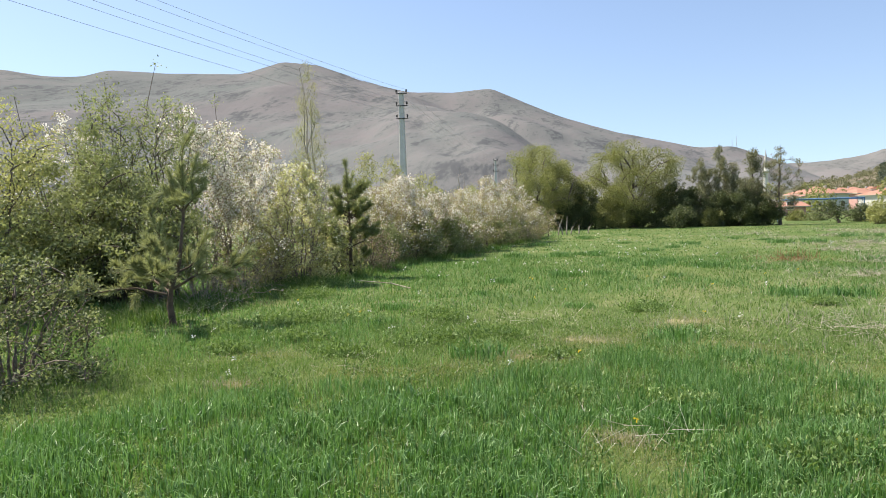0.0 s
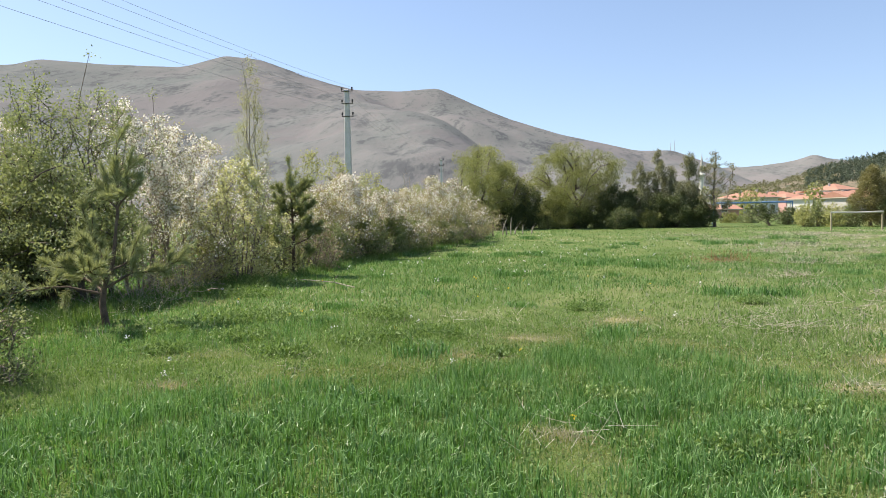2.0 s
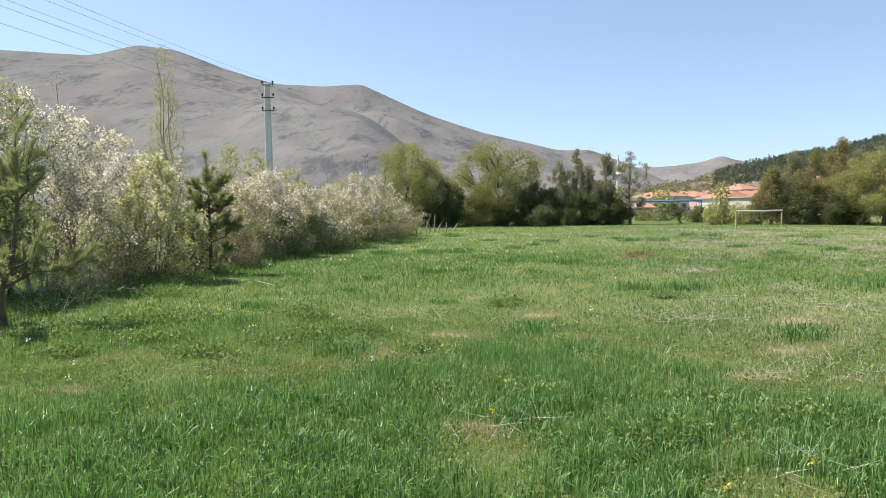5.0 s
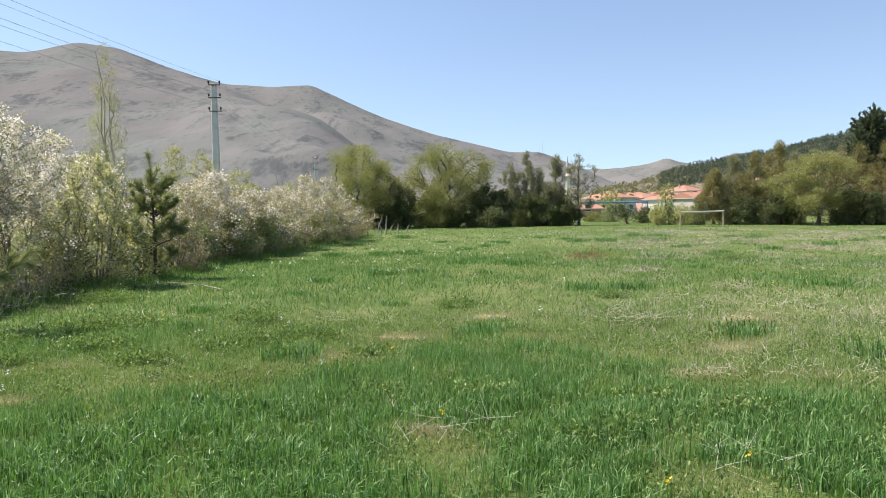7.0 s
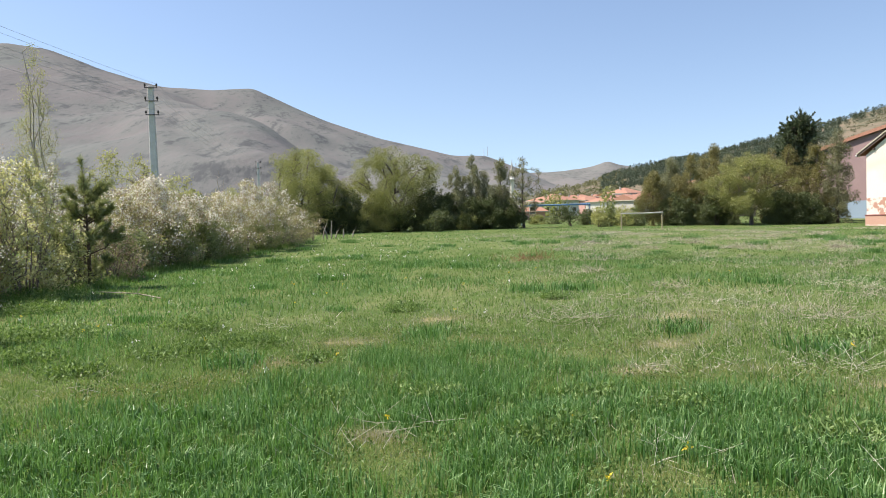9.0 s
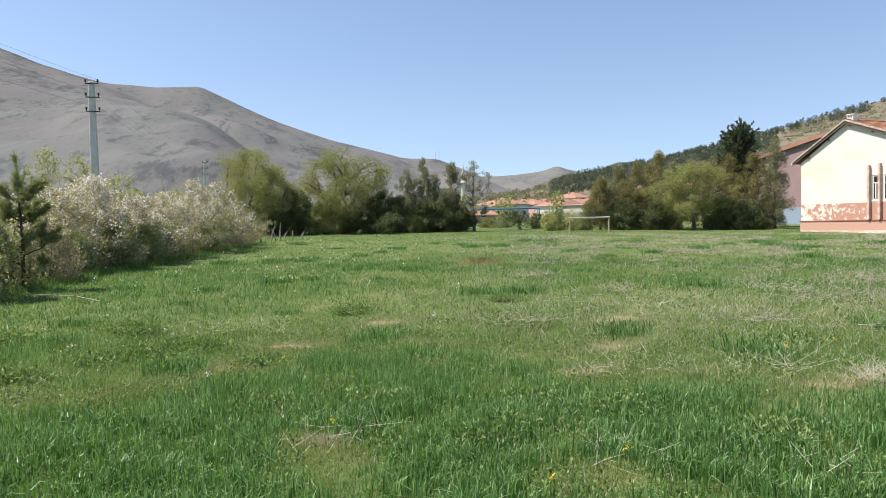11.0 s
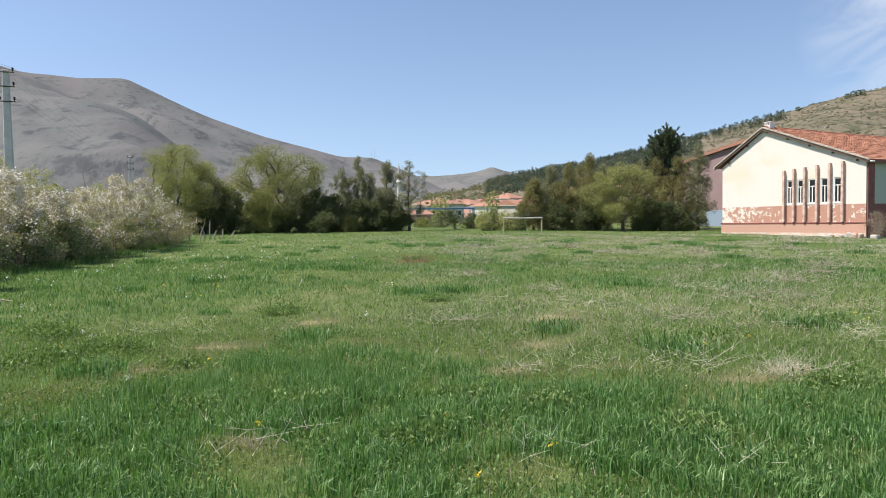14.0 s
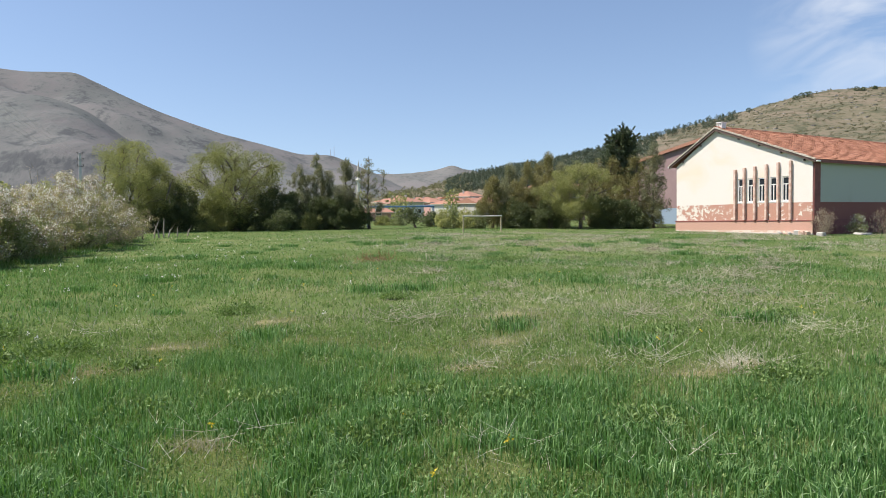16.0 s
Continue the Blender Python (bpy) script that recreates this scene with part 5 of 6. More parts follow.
plant("spring_shrub", "brown twiggy shrub at the hedge's foot", "shrub", 393, T(-23.6, 21.0), 1.5, 2.0, L_BROWN_TWIG, 2600, 0.07, 0.0, DOME, 200, 0.02, 8, 0.1, bark=M_TWIG, rough=0.4, second=L_GREEN, n_second=1200)
plant("dry_brush", "low tangle of dry bleached twigs at the hedge's foot", "brush", 394, T(-37.2, 14.3), 0.8, 2.4, L_BROWN_TWIG, 500, 0.05, 0.0, DOME, 210, 0.012, 12, 0.1, bark=M_GREY_WOOD, rough=0.6)
plant("dry_brush", "dry twiggy scrub under the blossom shrubs", "brush", 399, T(-33.4, 15.8), 0.9, 2.0, L_BROWN_TWIG, 600, 0.05, 0.0, DOME, 180, 0.012, 12, 0.1, bark=M_GREY_WOOD, rough=0.6, second=L_YELLOW, n_second=700)


def lying(name, label, category, pts, r0, mat):
    ob = thing(name, label, category, Matrix.Translation(pts[0]))
    P = np.array([np.array(p) - np.array(pts[0]) for p in pts])
    tube_part("limb", [P], [np.linspace(r0, r0 * 0.4, len(P))], mat, ob, "", 6)
    for k in range(1, len(P) - 1):
        tube_part("twig", [np.array([P[k], P[k] + [0.12, -0.1, 0.14], P[k] + [0.2, -0.22, 0.2]])], [[r0 * 0.5, r0 * 0.35, r0 * 0.2]], mat, ob, "", 5)
    return ob


lying("dead_branch", "dry fallen branch at the hedge's foot", "branch", [(-5.2, 14.2, 0.02), (-5.8, 14.4, 0.12), (-6.5, 14.2, 0.2)], 0.018, M_GREY_WOOD)
for az, r, h in ((-13.6, 31.5, 0.9), (-8.4, 45, 0.8)):
    st = thing("wooden_stake", "short dark wooden post in the grass", "stake", pose(*at(az, r)), "stakes at the hedge end")
    tube_part("shaft", [np.array([[0, 0, -0.1], [0.01, 0, h * 0.5], [0.02, 0.0, h]])], [[0.05, 0.05, 0.045]], M_BARK, st)
for x, y, sx, sy, h in ((36.2, 33.9, 0.6, 0.3, 0.12), (32.7, 33.5, 0.25, 0.2, 0.2)):
    bm = boxed(-sx, -sy, -0.05, sx, sy, h, 0.06)
    for v_ in bm.verts:
        v_.co += Vector(noise.noise_vector(v_.co * 3 + Vector((x, y, 0)))) * 0.05
    st = thing("stone_block", "pale rough stone block beside the school wall", "stone", pose(x, y, 0, 0, 0, 17), "stones by the school")
    part("block", bm, M_CONC_WALL, st)
# tall pine behind the conifer row, built at a third of its size
rng = np.random.default_rng(33)
limbs = [((0, 0, 2.5), (0.05, 0, 2.8), (0.04, 0, 3.1))]
for _ in range(150):
    z, a_ = rng.uniform(1.0, 2.9), rng.uniform(0, 6.283)
    ln = (1.05 - 0.25 * z) * rng.uniform(0.3, 1.1)
    c_, s_ = math.cos(a_) * ln, math.sin(a_) * ln
    limbs.append(((0, 0, z), (0.55 * c_, 0.55 * s_, z + 0.12 * ln), (c_, s_, z + rng.uniform(0.15, 0.6) * ln)))
limbed_pine("pine_tree", "tall dark green pine above the tree row", 210, T(29.9, 68, 0, 3.0), ((0, 0, -0.03), (0.02, 0, 1.0), (0, 0, 2.0), (0.04, 0, 2.95)), limbs, 0.085, 42, L_DARK_PINE, 0.024, 0.06)
# tall bare shoots above the shrubs
for i, (az, r, h, lx) in enumerate(((-42.4, 17.6, 5.1, 1.35), (-42.4, 16.5, 4.7, -0.5), (-34.6, 18.2, 4.6, -0.4), (-46.5, 15.5, 4.2, -0.7), (-48.5, 16.0, 4.2, -0.9))):
    rng = np.random.default_rng(600 + i)
    sp = thing("bare_sapling", "long bare sapling shoots above the shrubs", "sapling", T(az, r), "bare saplings")
    q = np.linspace(0, 1, 8)[:, None]
    tips = []
    for j in range(4):
        top = np.array([[lx + rng.normal() * 0.35, rng.normal() * 0.3, h * (1.0 if j == 0 else rng.uniform(0.75, 0.95))]])
        P = top * q ** np.array([[1.5, 1.5, 1.0]]) + rng.normal(size=(8, 3)) * 0.025 * q
        tube_part("shoot", [P], [np.linspace(0.022, 0.006, 8)], M_TWIG, sp, "", 5)
        tips.append(P[-3:])
    C = np.concatenate(tips)[rng.integers(0, 12, 260)] + rng.normal(size=(260, 3)) * 0.09
    v, f = leaves(rng, C, 0.06, 0.03, 0.3)
    part_mesh("leafage", mesh_from("leafage", v, f, L_GREEN), sp)["kind"] = "stuff"
# shrubs by the school
plant("dry_shrub", "thin leafless shrub at the building's corner", "bush", 395, pose(33.0, 33.7, 0), 1.6, 2.0, L_BROWN_TWIG, 1700, 0.07, 0.0, VASE, 110, 0.015, 9, 0.1, bark=M_GREY_WOOD)
plant("rose_bush", "small bush with pale flowers against the wall", "bush", 396, pose(36.2, 34.3, 0), 1.3, 1.4, L_GREEN, 1300, 0.08, 0.0, DOME, 110, 0.02, 8, 0.1, bloom=L_BLOSSOM, n_bloom=350, bloom_size=0.07)
for i, (x, y) in enumerate(((38.5, 34.6), (40.5, 35.4))):
    plant("dry_shrub", "dark tangle of bare shrub stems", "bush", 397 + i, pose(x, y, 0), 1.6, 2.2, L_BROWN_TWIG, 700, 0.07, 0.0, DOME, 160, 0.02, 12, 0.1, bark=M_BARK)


# ---- meadow ----
def sector(rng, n, r0, r1, az0=-56.0, az1=56.0):
    """Places strewn over a stretch of the meadow that thins out at its sides."""
    r = np.sqrt(rng.uniform(r0 * r0, r1 * r1, n)) * (1 + rng.normal(size=n) * 0.06)
    a = np.radians(rng.uniform(az0, az1, n) + rng.normal(size=n) * 6)
    return r * np.sin(a), r * np.cos(a), r, np.degrees(a)


def soft(x, y, seed, scale):
    """Slow patches between 0 and 1."""
    return np.clip(0.5 + 0.42 * (fbm(x * scale, y * scale, seed, 4) + 0.1), 0, 1)


def blades(rng, x, y, h, w, bend=0.5, two=True):
    """Grass blades that taper and bow over."""
    n = len(x)
    B = np.stack([x, y, lie(x, y) - 0.01], 1)
    # blades of one tuft lean the same way
    a = 5.0 * fbm(x * 3.3, y * 3.3, 31, 2) + rng.normal(size=n) * 1.7
    d = np.stack([np.cos(a), np.sin(a), 0 * a], 1)
    s = np.stack([-np.sin(a), np.cos(a), 0 * a], 1)
    t = rng.uniform(0, 3.14, n)
    s = s * np.cos(t)[:, None] + d * np.sin(t)[:, None]
    k = (np.abs(rng.normal(size=n)) * bend)[:, None]
    H, Wd = h[:, None], w[:, None]
    up = np.array([[0, 0, 1.0]])
    tip = B + d * H * k * 0.8 + up * H * (1 - 0.3 * np.clip(k, 0, 1.5))
    if not two:
        V = np.stack([B - s * Wd / 2, B + s * Wd / 2, tip], 1)
        return V.reshape(-1, 3), [np.arange(n)[:, None] * 3 + np.array([[0, 1, 2]])]
    mid = B + d * H * k * 0.22 + up * H * 0.6
    V = np.stack([B - s * Wd / 2, B + s * Wd / 2, mid + s * Wd * 0.42, mid - s * Wd * 0.42, tip], 1)
    q = np.arange(n)[:, None] * 5
    return V.reshape(-1, 3), [q + np.array([[0, 1, 2, 3]]), q + np.array([[3, 2, 4]])]


def stuff(name, label, category, v, f, mat):
    return tagged(new(name, mesh_from(name, v, f, mat)), label, category, kind="stuff")


BARE = ((-1.5, 7.75, 0.34, 0.2), (-4.1, 5.85, 0.25, 0.15), (-0.3, 5.1, 0.15, 0.1), (4.3, 5.75, 0.5, 0.18), (3.0, 8.0, 0.4, 0.25), (-0.9, 8.9, 0.5, 0.2), (0.3, 10.7, 0.5, 0.3), (4.0, 10.1, 0.5, 0.35), (2.3, 6.9, 0.4, 0.16), (4.9, 5.85, 0.35, 0.22))


def bare(x, y):
    out = np.zeros_like(x)
    for bx, by, rx, ry in BARE:
        out = np.maximum(out, np.exp(-(((x - bx) / rx) ** 2 + ((y - by) / ry) ** 2)))
    return out



WORN = (((-2.5, 6.6), (-1.65, 7.6), (-1.0, 8.5), (-0.5, 9.4), (0.65, 11.1), 0.3), ((2.0, 7.8), (2.8, 7.95), (3.8, 9.2), (4.6, 10.4), 0.38), ((2.2, 6.7), (3.2, 6.65), (3.9, 6.15), (4.9, 5.75), 0.27),
        ((-0.5, 5.15), (-0.05, 4.6), 0.27), ((-2.1, 6.9), (-3.4, 6.4), 0.25), ((1.2, 4.1), (1.6, 3.95), 0.22), ((-4.3, 7.4), (-4.9, 7.0), 0.3), ((0.6, 8.9), (1.6, 8.4), 0.2))


def worn(x, y):
    """Thin yellowed strips where the sward is trodden."""
    out = np.zeros_like(x)
    wob = 0.6 + 0.9 * soft(x, y, 57, 2.4)
    for *pts, rad in WORN:
        for (ax, ay), (cx, cy) in zip(pts, pts[1:]):
            dx, dy = cx - ax, cy - ay
            t = np.clip(((x - ax) * dx + (y - ay) * dy) / (dx * dx + dy * dy), 0, 1)
            out = np.maximum(out, np.exp(-((x - ax - t * dx) ** 2 + (y - ay - t * dy) ** 2) / (rad * wob) ** 2))
    return out


def lush(x, y, r, az):
    """How far the tall spring grass reaches."""
    rb = np.interp(az, [-60, -47, -34, -18, -11, -4, 5, 13, 21, 28, 36, 43, 60], [6.4, 6.5, 6.5, 6.8, 6.9, 8.1, 8.8, 7.7, 6.7, 6.4, 6.2, 6.8, 7.1])
    near = np.clip((rb - r) / 1.5 + 0.5 + 1.3 * (soft(x, y, 51, 1.5) - 0.5), 0, 1)
    far = np.clip((soft(x, y, 52, 0.45) - 0.46 + 0.5 * np.clip((6 - az) / 22, 0, 1)) * 4, 0, 1) * np.clip((r - 8.5 - 4.5 * np.clip((az + 25) / 20, 0, 1)) / 2, 0, 1)
    return np.maximum(near * (0.18 + 0.82 * np.clip((soft(x, y, 53, 1.9) - 0.36) * 4, 0, 1)), 0.75 * far)


def grow(seed, n, r0, r1, want, h, w, mat, name, label, bend=0.5, two=True):
    rng = np.random.default_rng(seed)
    x, y, r, az = sector(rng, n, r0, r1)
    k = rng.uniform(0, 1, n) < want(x, y, r, az)
    x, y, r = x[k], y[k], r[k]
    hh = h * rng.uniform(0.3, 1.45, len(x)) * (0.22 + 0.85 * soft(x, y, seed + 1, 2.6) + 0.55 * soft(x, y, seed + 2, 7.5)) * (1 - 0.5 * worn(x, y))
    v, f = blades(rng, x, y, hh, w * rng.uniform(0.7, 1.3, len(x)), bend, two)
    stuff(name, label, "grass", v, f, mat)


TALL = lambda x, y, r, az: lush(x, y, r, az) * (1 - 1.1 * bare(x, y)) * (1 - 1.2 * worn(x, y)) * (1 - 0.9 * worn(x * (1 + 0.4 / r), y * (1 + 0.4 / r)))
SHORT = lambda x, y, r, az: (1 - 0.5 * lush(x, y, r, az)) * (1 - 1.1 * bare(x, y)) * (1 - 0.4 * worn(x, y)) * (0.4 + 0.7 * soft(x, y, 61, 0.9))
grow(401, 120000, 3.0, 6.2, TALL, 0.115, 0.009, G_LUSH, "tall_grass", "tall lush blue-green spring grass", 0.6)
grow(407, 190000, 6.2, 9.8, TALL, 0.12, 0.0105, G_LUSH, "tall_grass", "tall lush blue-green spring grass further off", 0.6, False)
grow(409, 110000, 3.0, 7.5, lambda x, y, r, az: (1 - 1.1 * bare(x, y)) * (0.25 + 0.75 * soft(x, y, 63, 1.4)), 0.05, 0.0085, G_SHORT, "short_grass", "short bright undergrowth between the tall blades", 0.9, False)
rng = np.random.default_rng(408)
for n, h, w, mat, label in ((60000, 0.038, 0.007, G_YELLOW, "thin yellowed grass on worn strips"), (26000, 0.05, 0.007, G_SHORT, "short green grass on worn strips"), (9000, 0.05, 0.004, G_DRY, "dead blades lying on worn strips")):
    X, Y = [], []
    total = sum(len(s_) - 2 + 0.6 for s_ in WORN)
    for *pts, rad in WORN:
        for (ax, ay), (cx, cy) in zip(pts, pts[1:]):
            m = int(n / total * (0.4 + math.hypot(cx - ax, cy - ay) * 0.7))
            q = rng.uniform(0, 1, m)
            X.append(ax + q * (cx - ax) + rng.normal(size=m) * rad * 0.85), Y.append(ay + q * (cy - ay) + rng.normal(size=m) * rad * 0.85)
    X, Y = np.concatenate(X), np.concatenate(Y)
    v, f = blades(rng, X, Y, h * rng.uniform(0.4, 1.5, len(X)), np.full(len(X), w), 1.0, False)
    stuff("yellowed_grass", label, "grass", v, f, mat)
grow(402, 290000, 3.0, 10.5, SHORT, 0.07, 0.0085, G_SHORT, "short_grass", "short yellow-green meadow grass", 0.8, False)
grow(403, 130000, 9.6, 24, TALL, 0.11, 0.018, G_LUSH, "tall_grass", "tufts of taller green grass", 0.9, False)
grow(404, 230000, 10.5, 26, SHORT, 0.065, 0.018, G_SHORT, "short_grass", "short yellow-green meadow grass further off", 0.8, False)
grow(405, 110000, 24, 66, TALL, 0.085, 0.04, G_LUSH, "tall_grass", "far tufts of green grass", 1.0, False)
grow(406, 140000, 26, 68, SHORT, 0.05, 0.045, G_SHORT, "short_grass", "far short meadow grass", 0.8, False)
# the meadow goes on at the camera's feet and behind it
for i, (az0, az1, r0, r1, n, h, mat) in enumerate(((52, 308, 0.3, 6, 115000, 0.12, G_LUSH), (52, 308, 0.3, 7, 45000, 0.06, G_SHORT), (52, 308, 7, 16, 50000, 0.12, G_SHORT), (-52, 52, 0.3, 3.0, 26000, 0.12, G_LUSH), (52, 308, 16, 40, 30000, 0.12, G_SHORT))):
    rng = np.random.default_rng(410 + i)
    x, y, r, az = sector(rng, n, r0, r1, az0, az1)
    v, f = blades(rng, x, y, h * rng.uniform(0.4, 1.3, n) * (0.4 + soft(x, y, 77, 1.5)), 0.01 + 0.0012 * r, 0.8, False)
    stuff("meadow_grass", "green meadow grass all around", "grass", v, f, mat)
WEEDY = lambda x, y, r, az: np.clip((soft(x, y, 71, 1.9) - 0.5) * 3.5, 0, 1) * (1 - 0.8 * bare(x, y))


# broad-leaved weeds in the sward
rng = np.random.default_rng(420)
x, y, r, az = sector(rng, 100000, 3.0, 11)
k = rng.uniform(0, 1, len(x)) < WEEDY(x, y, r, az)
x, y = x[k], y[k]
C = np.stack([x, y, lie(x, y) + rng.uniform(0.0, 0.07, len(x))], 1)
v, f = leaves(rng, C, 0.03, 0.018, 0.7)
stuff("clover", "low broad-leaved clover and weeds in the grass", "weeds", v, f, G_WEED)

for i, (wx, wy, s) in enumerate(((-2.7, 8.6, 0.5), (-0.2, 11.8, 0.5), (-5.95, 8.5, 0.55), (-7.6, 14.2, 0.9), (4.9, 5.3, 0.45), (7.7, 8.5, 0.35), (2.95, 4.5, 0.35), (5.2, 7.8, 0.4), (-5.0, 9.6, 0.7), (-8.3, 10.9, 0.6),
                                (-3.0, 8.2, 0.4), (0.15, 6.2, 0.3), (-5.6, 9.4, 0.5), (2.6, 12.7, 0.35), (1.6, 6.0, 0.3), (-0.9, 6.3, 0.3), (0.9, 4.9, 0.35), (-6.8, 12.5, 0.7), (8.0, 21.0, 0.8), (-3.6, 7.3, 0.4), (-4.7, 8.3, 0.5), (-2.1, 9.0, 0.45), (-5.3, 7.4, 0.4), (-1.2, 7.9, 0.3), (-3.3, 10.2, 0.55), (1.2, 5.2, 0.3), (2.2, 5.4, 0.3))):
    rng = np.random.default_rng(440 + i)
    w = thing("weed_clump", "dark green leafy weed clump in the meadow", "weed", pose(wx, wy, float(lie(np.float64(wx), np.float64(wy)))), "weed clumps")
    n = int(2600 * s)
    C = rng.normal(size=(n, 3)) * np.array([s * 0.42, s * 0.3, 0])
    C[:, 2] = np.abs(rng.normal(size=n)) * 0.11 * s + 0.02
    v, f = leaves(rng, C, 0.05, 0.02, 0.8)
    part_mesh("foliage", mesh_from("foliage", v, f, G_WEED), w)["kind"] = "stuff"
    st = [np.array([c * [0.4, 0.4, 0], c * [0.8, 0.8, 0.6], c]) for c in C[:40]]
    tube_part("stalkwork", st, [[0.004, 0.003, 0.002]] * 40, G_WEED, w, "", 3)["kind"] = "stuff"


# taller tussocks standing out of the sward
tussocks = []
for i in range(3):
    rng = np.random.default_rng(450 + i)
    n = 260
    x, y = rng.normal(size=n) * 0.2, rng.normal(size=n) * 0.16
    v, f = blades(rng, x, y, 0.13 * rng.uniform(0.4, 1.3, n), np.full(n, 0.013), 0.8)
    v[:, 2] -= float(lie(np.float64(0), np.float64(0)))
    tu = thing("grass_tussock", "dark green grass tussock standing above the meadow", "grass", pose(0, 0, 0), "grass tussocks")
    part_mesh("blade_tuft", mesh_from("blade_tuft", v, f, G_LUSH), tu)["kind"] = "stuff"
    tussocks.append(tu)
rng = np.random.default_rng(455)
x, y, r, az = sector(rng, 130, 4.0, 40, -46, 46)
places = [pose(x[i], y[i], float(lie(x[i], y[i])), 0, 0, rng.uniform(0, 360)) @ Matrix.Scale(rng.uniform(0.6, 1.25) * (1 + r[i] / 90), 4) for i in range(130)]
for i in range(3, 130):
    copy_thing(tussocks[i % 3], places[i])
for i in range(3):
    tussocks[i].matrix_world = places[i]


def straw(rng, cx, cy, n, spread, length, width, flat=0.6):
    """Dead stalks lying and standing about a place."""
    a = rng.uniform(0, 6.283, n)
    el = np.abs(rng.normal(size=n)) * flat
    d = np.stack([np.cos(a) * np.cos(el), np.sin(a) * np.cos(el), np.sin(el)], 1)
    B = np.stack([cx + rng.normal(size=n) * spread, cy + rng.normal(size=n) * spread, 0 * a], 1)
    B[:, 2] = lie(B[:, 0], B[:, 1]) + rng.uniform(0, 0.07, n)
    L = length * rng.uniform(0.4, 1.3, n)[:, None]
    return [np.array([b, b + q * l_]) for b, q, l_ in zip(B, d, L)], [[width, width * 0.5]] * n


for i, (sx, sy, n, sp, ln) in enumerate(((4.75, 5.75, 95, 0.13, 0.3), (5.0, 5.9, 50, 0.2, 0.28), (2.3, 6.7, 18, 0.16, 0.26), (3.4, 6.55, 46, 0.4, 0.2), (2.8, 6.75, 26, 0.3, 0.2), (7.3, 7.4, 44, 0.3, 0.45), (1.7, 4.35, 16, 0.16, 0.26), (4.1, 6.35, 24, 0.15, 0.5), (-1.9, 10.2, 26, 0.35, 0.35), (3.0, 4.05, 16, 0.25, 0.22),
                                         (-0.25, 5.0, 16, 0.25, 0.35), (-8.1, 9.9, 50, 0.5, 0.5), (-3.3, 6.6, 14, 0.3, 0.2), (5.4, 11.2, 50, 0.5, 0.4), (8.4, 13.1, 70, 0.5, 0.4))):
    rng = np.random.default_rng(470 + i)
    p, q = straw(rng, 0, 0, int(n * 1.6), sp, ln * 0.8, 0.0017)
    t = thing("straw_tussock", "tussock of bleached dead grass stalks", "dry grass", pose(sx, sy, 0.01), "dead grass tussocks")
    tube_part("straw", p, q, G_STRAW, t, "", 3)["kind"] = "stuff"

# paler tussocks scattered over the dry middle of the meadow
rng = np.random.default_rng(488)
for i in range(26):
    az, r = rng.uniform(12, 46), rng.uniform(10, 34)
    p, q = straw(rng, 0, 0, int(rng.uniform(40, 110)), rng.uniform(0.25, 0.6), 0.3, 0.0012 + 0.00022 * r, 0.5)
    x_, y_, _ = at(az, r)
    t = thing("straw_tussock", "flattened tussock of grey dead grass", "dry grass", pose(x_, y_, float(lie(np.float64(x_), np.float64(y_))) - 0.01), "dead grass tussocks")
    tube_part("straw", p, q, G_DRY, t, "", 3)["kind"] = "stuff"

rng = np.random.default_rng(489)
p, q = straw(rng, 0, 0, 120, 0.45, 0.3, 0.006, 0.9)
t = thing("dock_patch", "patch of rusty brown dead dock stems", "dry weeds", pose(*at(9.4, 22.5), 0, 0, 0), "")
tube_part("straw", p, q, plain("rusty_stems", (0.2, 0.09, 0.04), (0.36, 0.18, 0.09), 8), t, "", 3)["kind"] = "stuff"

# dead stalks over the drier side of the meadow
rng = np.random.default_rng(490)
x, y, r, az = sector(rng, 190000, 9, 50, 2, 50)
keep = rng.uniform(0, 1, len(x)) < np.clip((soft(x, y, 81, 0.35) - 0.47) * 4.0, 0, 0.75) * np.clip((soft(x, y, 82, 1.3) - 0.42) * 5, 0.02, 1) * np.clip((az - 2) / 14, 0, 1)
x, y, r = x[keep], y[keep], r[keep]
v, f = blades(rng, x, y, 0.13 * rng.uniform(0.4, 1.5, len(x)), 0.003 + 0.00042 * r, 2.2, False)
stuff("dead_stalks", "pale dead stalks strewn over the meadow", "dry grass", v, f, G_DRY)

# bare sandy soil showing through the sward
M_SOIL = plain("sandy_soil", (0.19, 0.165, 0.072), (0.32, 0.285, 0.145), 6, 0.95, 0, 0.6, 0.02)
for i, (bx, by, rx, ry) in enumerate(BARE):
    rng = np.random.default_rng(520 + i)
    a = np.linspace(0, 6.2832, 29)[:-1]
    k = 1 + 0.25 * np.sin(3 * a + rng.uniform(0, 6)) + 0.15 * np.sin(7 * a + rng.uniform(0, 6))
    V = [np.stack([bx + rx * 0.8 * q * k * np.cos(a), by + ry * 0.8 * q * k * np.sin(a)], 1) for q in (1.0, 0.55)]
    V = np.concatenate(V + [np.array([[bx, by]])])
    V = np.concatenate([V, (lie(V[:, 0], V[:, 1]) + np.concatenate([np.full(28, -0.012), np.full(28, 0.008), [0.01]]))[:, None]], 1)
    j = np.arange(28)
    j2 = (j + 1) % 28
    F = [np.stack([j, j2, 28 + j2, 28 + j], 1), np.stack([28 + j, 28 + j2, np.full(28, 56)], 1)]
    tagged(new("bare_soil", mesh_from("bare_soil", V, F, M_SOIL, True)), "worn patch of bare sandy soil", "soil", kind="stuff")

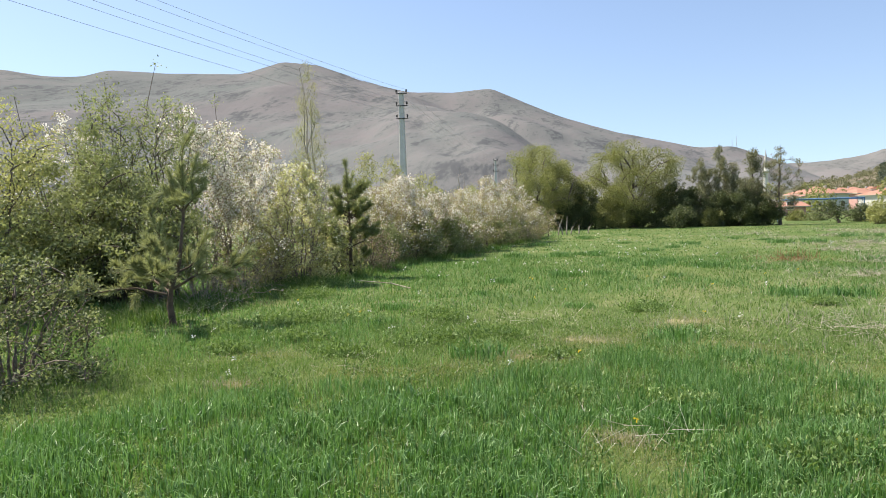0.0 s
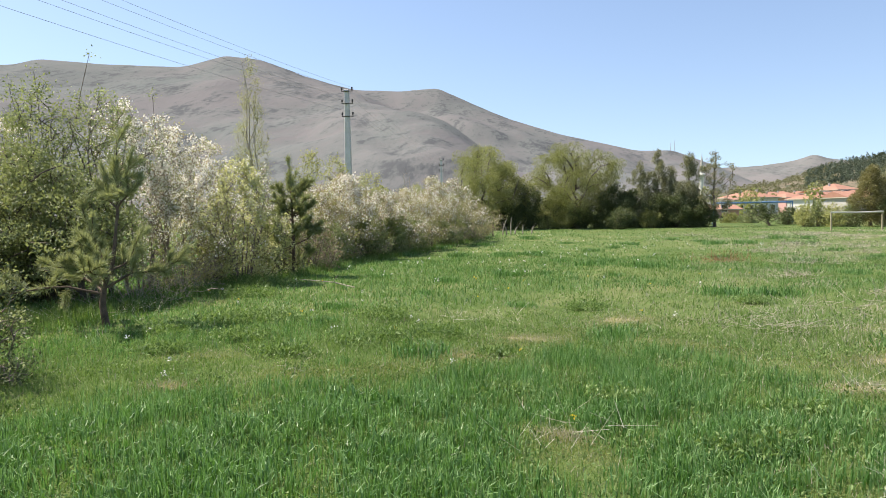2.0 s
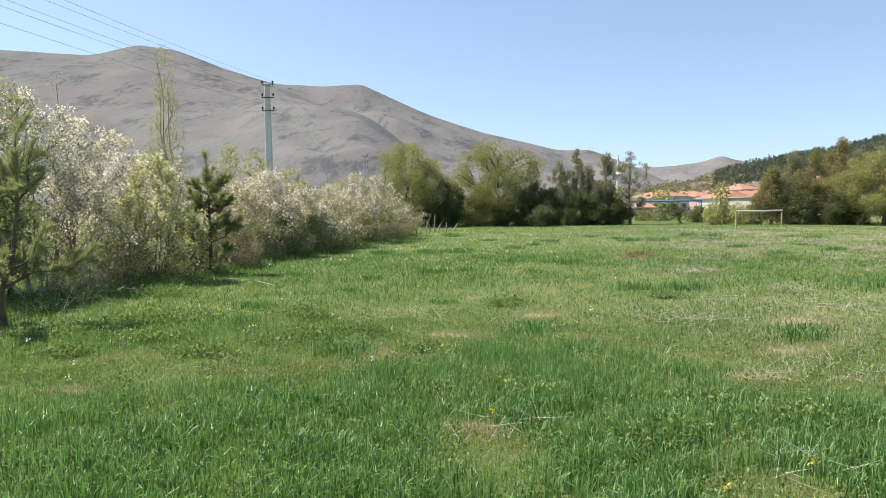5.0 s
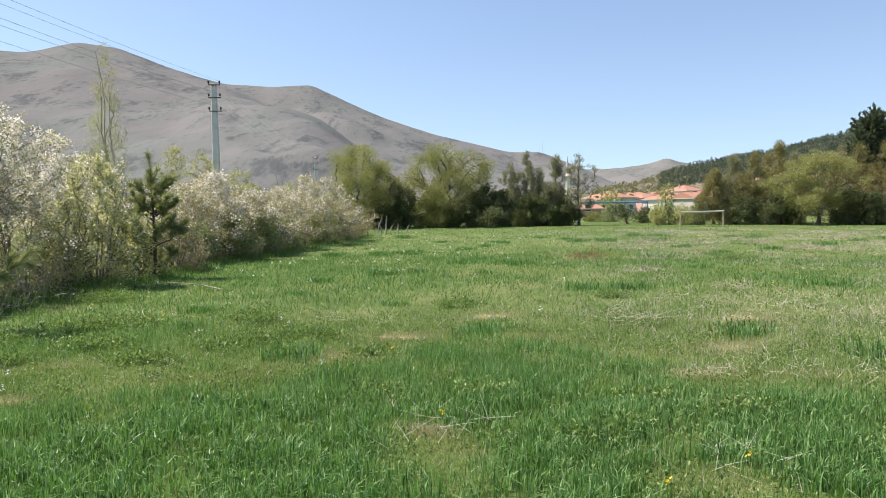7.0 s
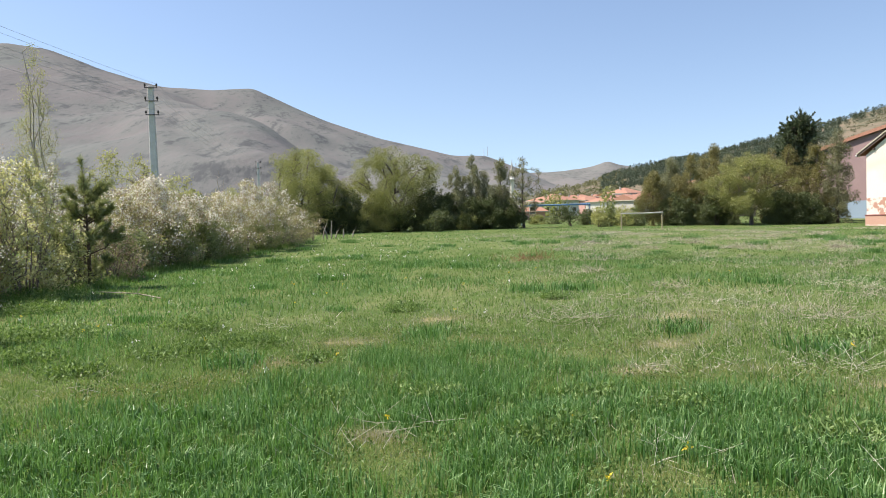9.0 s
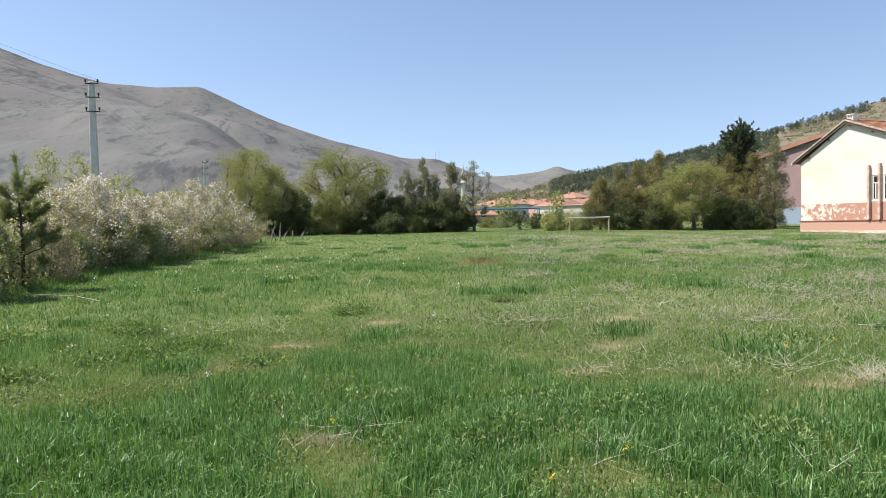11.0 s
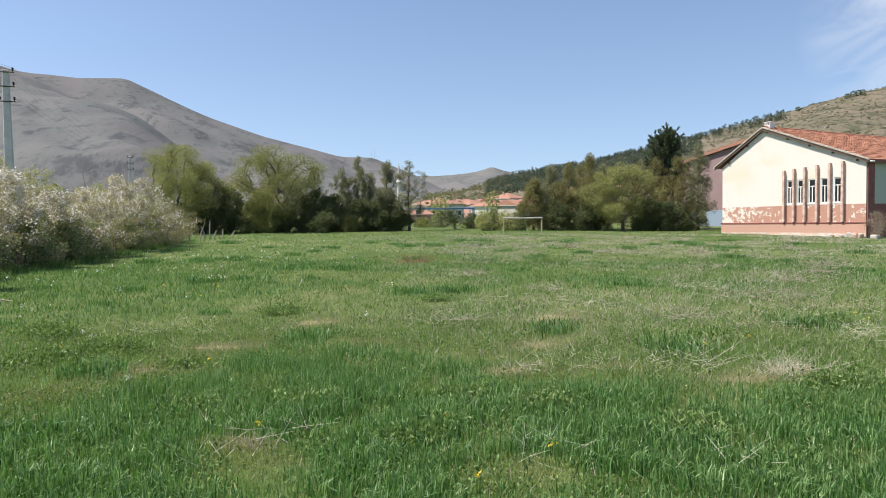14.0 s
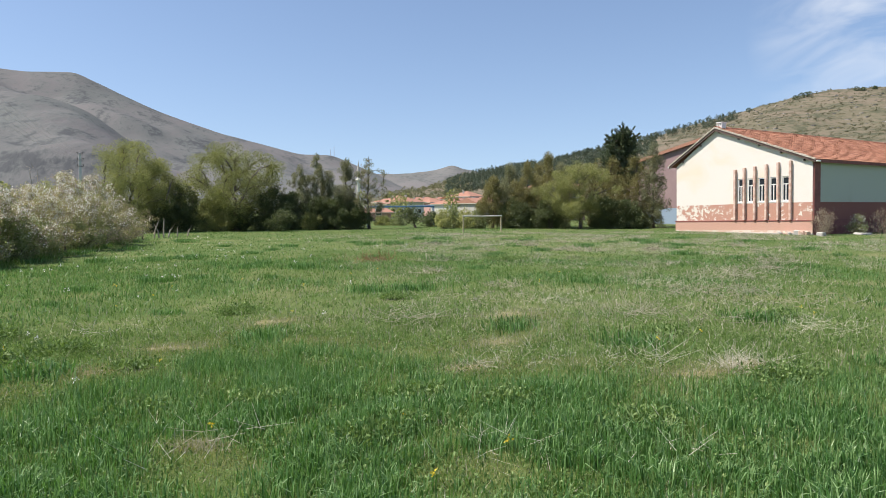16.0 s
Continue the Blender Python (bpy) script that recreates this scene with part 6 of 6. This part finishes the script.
rng = np.random.default_rng(560)
n = 24000
k = rng.integers(0, len(BARE), n)
q = np.array(BARE)[k]
x, y = q[:, 0] + rng.normal(size=n) * q[:, 2] * 0.75, q[:, 1] + rng.normal(size=n) * q[:, 3] * 0.75
v, f = blades(rng, x[:14000], y[:14000], 0.045 * rng.uniform(0.4, 1.5, 14000), np.full(14000, 0.007), 0.9, False)
stuff("sparse_grass", "sparse short grass on worn soil", "grass", v, f, G_YELLOW)
v, f = blades(rng, x[14000:], y[14000:], 0.06 * rng.uniform(0.4, 1.5, 10000), np.full(10000, 0.005), 1.2, False)
stuff("sparse_grass", "sparse dead grass on worn soil", "grass", v, f, G_DRY)
x, y, r, az = sector(rng, 60000, 3.0, 14)
keep = rng.uniform(0, 1, len(x)) < np.clip((az + 30) / 45, 0.4, 1) * np.where(lush(x, y, r, az) > 0.3, 0.2, 0.15 + 0.3 * np.exp(-((r - 9.5) / 2.2) ** 2))
x, y, r = x[keep], y[keep], r[keep]
v, f = blades(rng, x, y, 0.11 * rng.uniform(0.3, 1.4, len(x)), np.full(len(x), 0.0045) + 0.0004 * r, 1.1, False)
stuff("dead_blades", "dead straw-coloured blades among the green grass", "dry grass", v, f, G_DRY)

# rank grass along the hedge's foot
rng = np.random.default_rng(570)
n = 15000
a = rng.uniform(-53, -9, n)
r = np.interp(a, [-53, -45, -39, -34, -29, -25, -20, -15, -11, -9], [12.0, 12.4, 13.4, 15.6, 16.8, 18.6, 23.6, 29, 36, 42]) + rng.normal(size=n) * 0.8
x, y = r * np.sin(np.radians(a)), r * np.cos(np.radians(a))
v, f = blades(rng, x, y, 0.26 * rng.uniform(0.3, 1.4, n), 0.008 + 0.0008 * r, 0.8, False)
stuff("rank_grass", "long rank grass along the hedge's foot", "grass", v, f, G_SHORT)
x, y, r, az = sector(rng, 75, 17, 46, -14, 4)
C = np.repeat(np.stack([x, y, lie(x, y) + rng.uniform(0.06, 0.14, len(x))], 1), 5, axis=0) + rng.normal(size=(len(x) * 5, 3)) * 0.03
v, f = leaves(rng, C, 0.04, 0.036, 0.6)
stuff("white_flowers", "pale flower heads dotted over the far meadow", "flowers", v, f, M_PETAL)

# small flowers
rng = np.random.default_rng(500)
x, y, r, az = sector(rng, 220, 6, 40, -36, 6)
keep = soft(x, y, 91, 0.3) > 0.42
x, y = x[keep], y[keep]
C = np.repeat(np.stack([x, y, lie(x, y) + rng.uniform(0.1, 0.2, len(x))], 1), 7, axis=0) + rng.normal(size=(len(x) * 7, 3)) * 0.012
v, f = leaves(rng, C, 0.022, 0.02, 0.6)
stuff("white_flowers", "small white flowers and seed heads dotted in the grass", "flowers", v, f, M_PETAL)
x, y, r, az = sector(rng, 34, 4, 18, -40, 40)
C = np.repeat(np.stack([x, y, lie(x, y) + rng.uniform(0.06, 0.13, len(x))], 1), 8, axis=0) + rng.normal(size=(len(x) * 8, 3)) * 0.01
v, f = leaves(rng, C, 0.025, 0.015, 0.3)
stuff("dandelions", "yellow dandelion heads in the grass", "flowers", v, f, M_PETAL_Y)
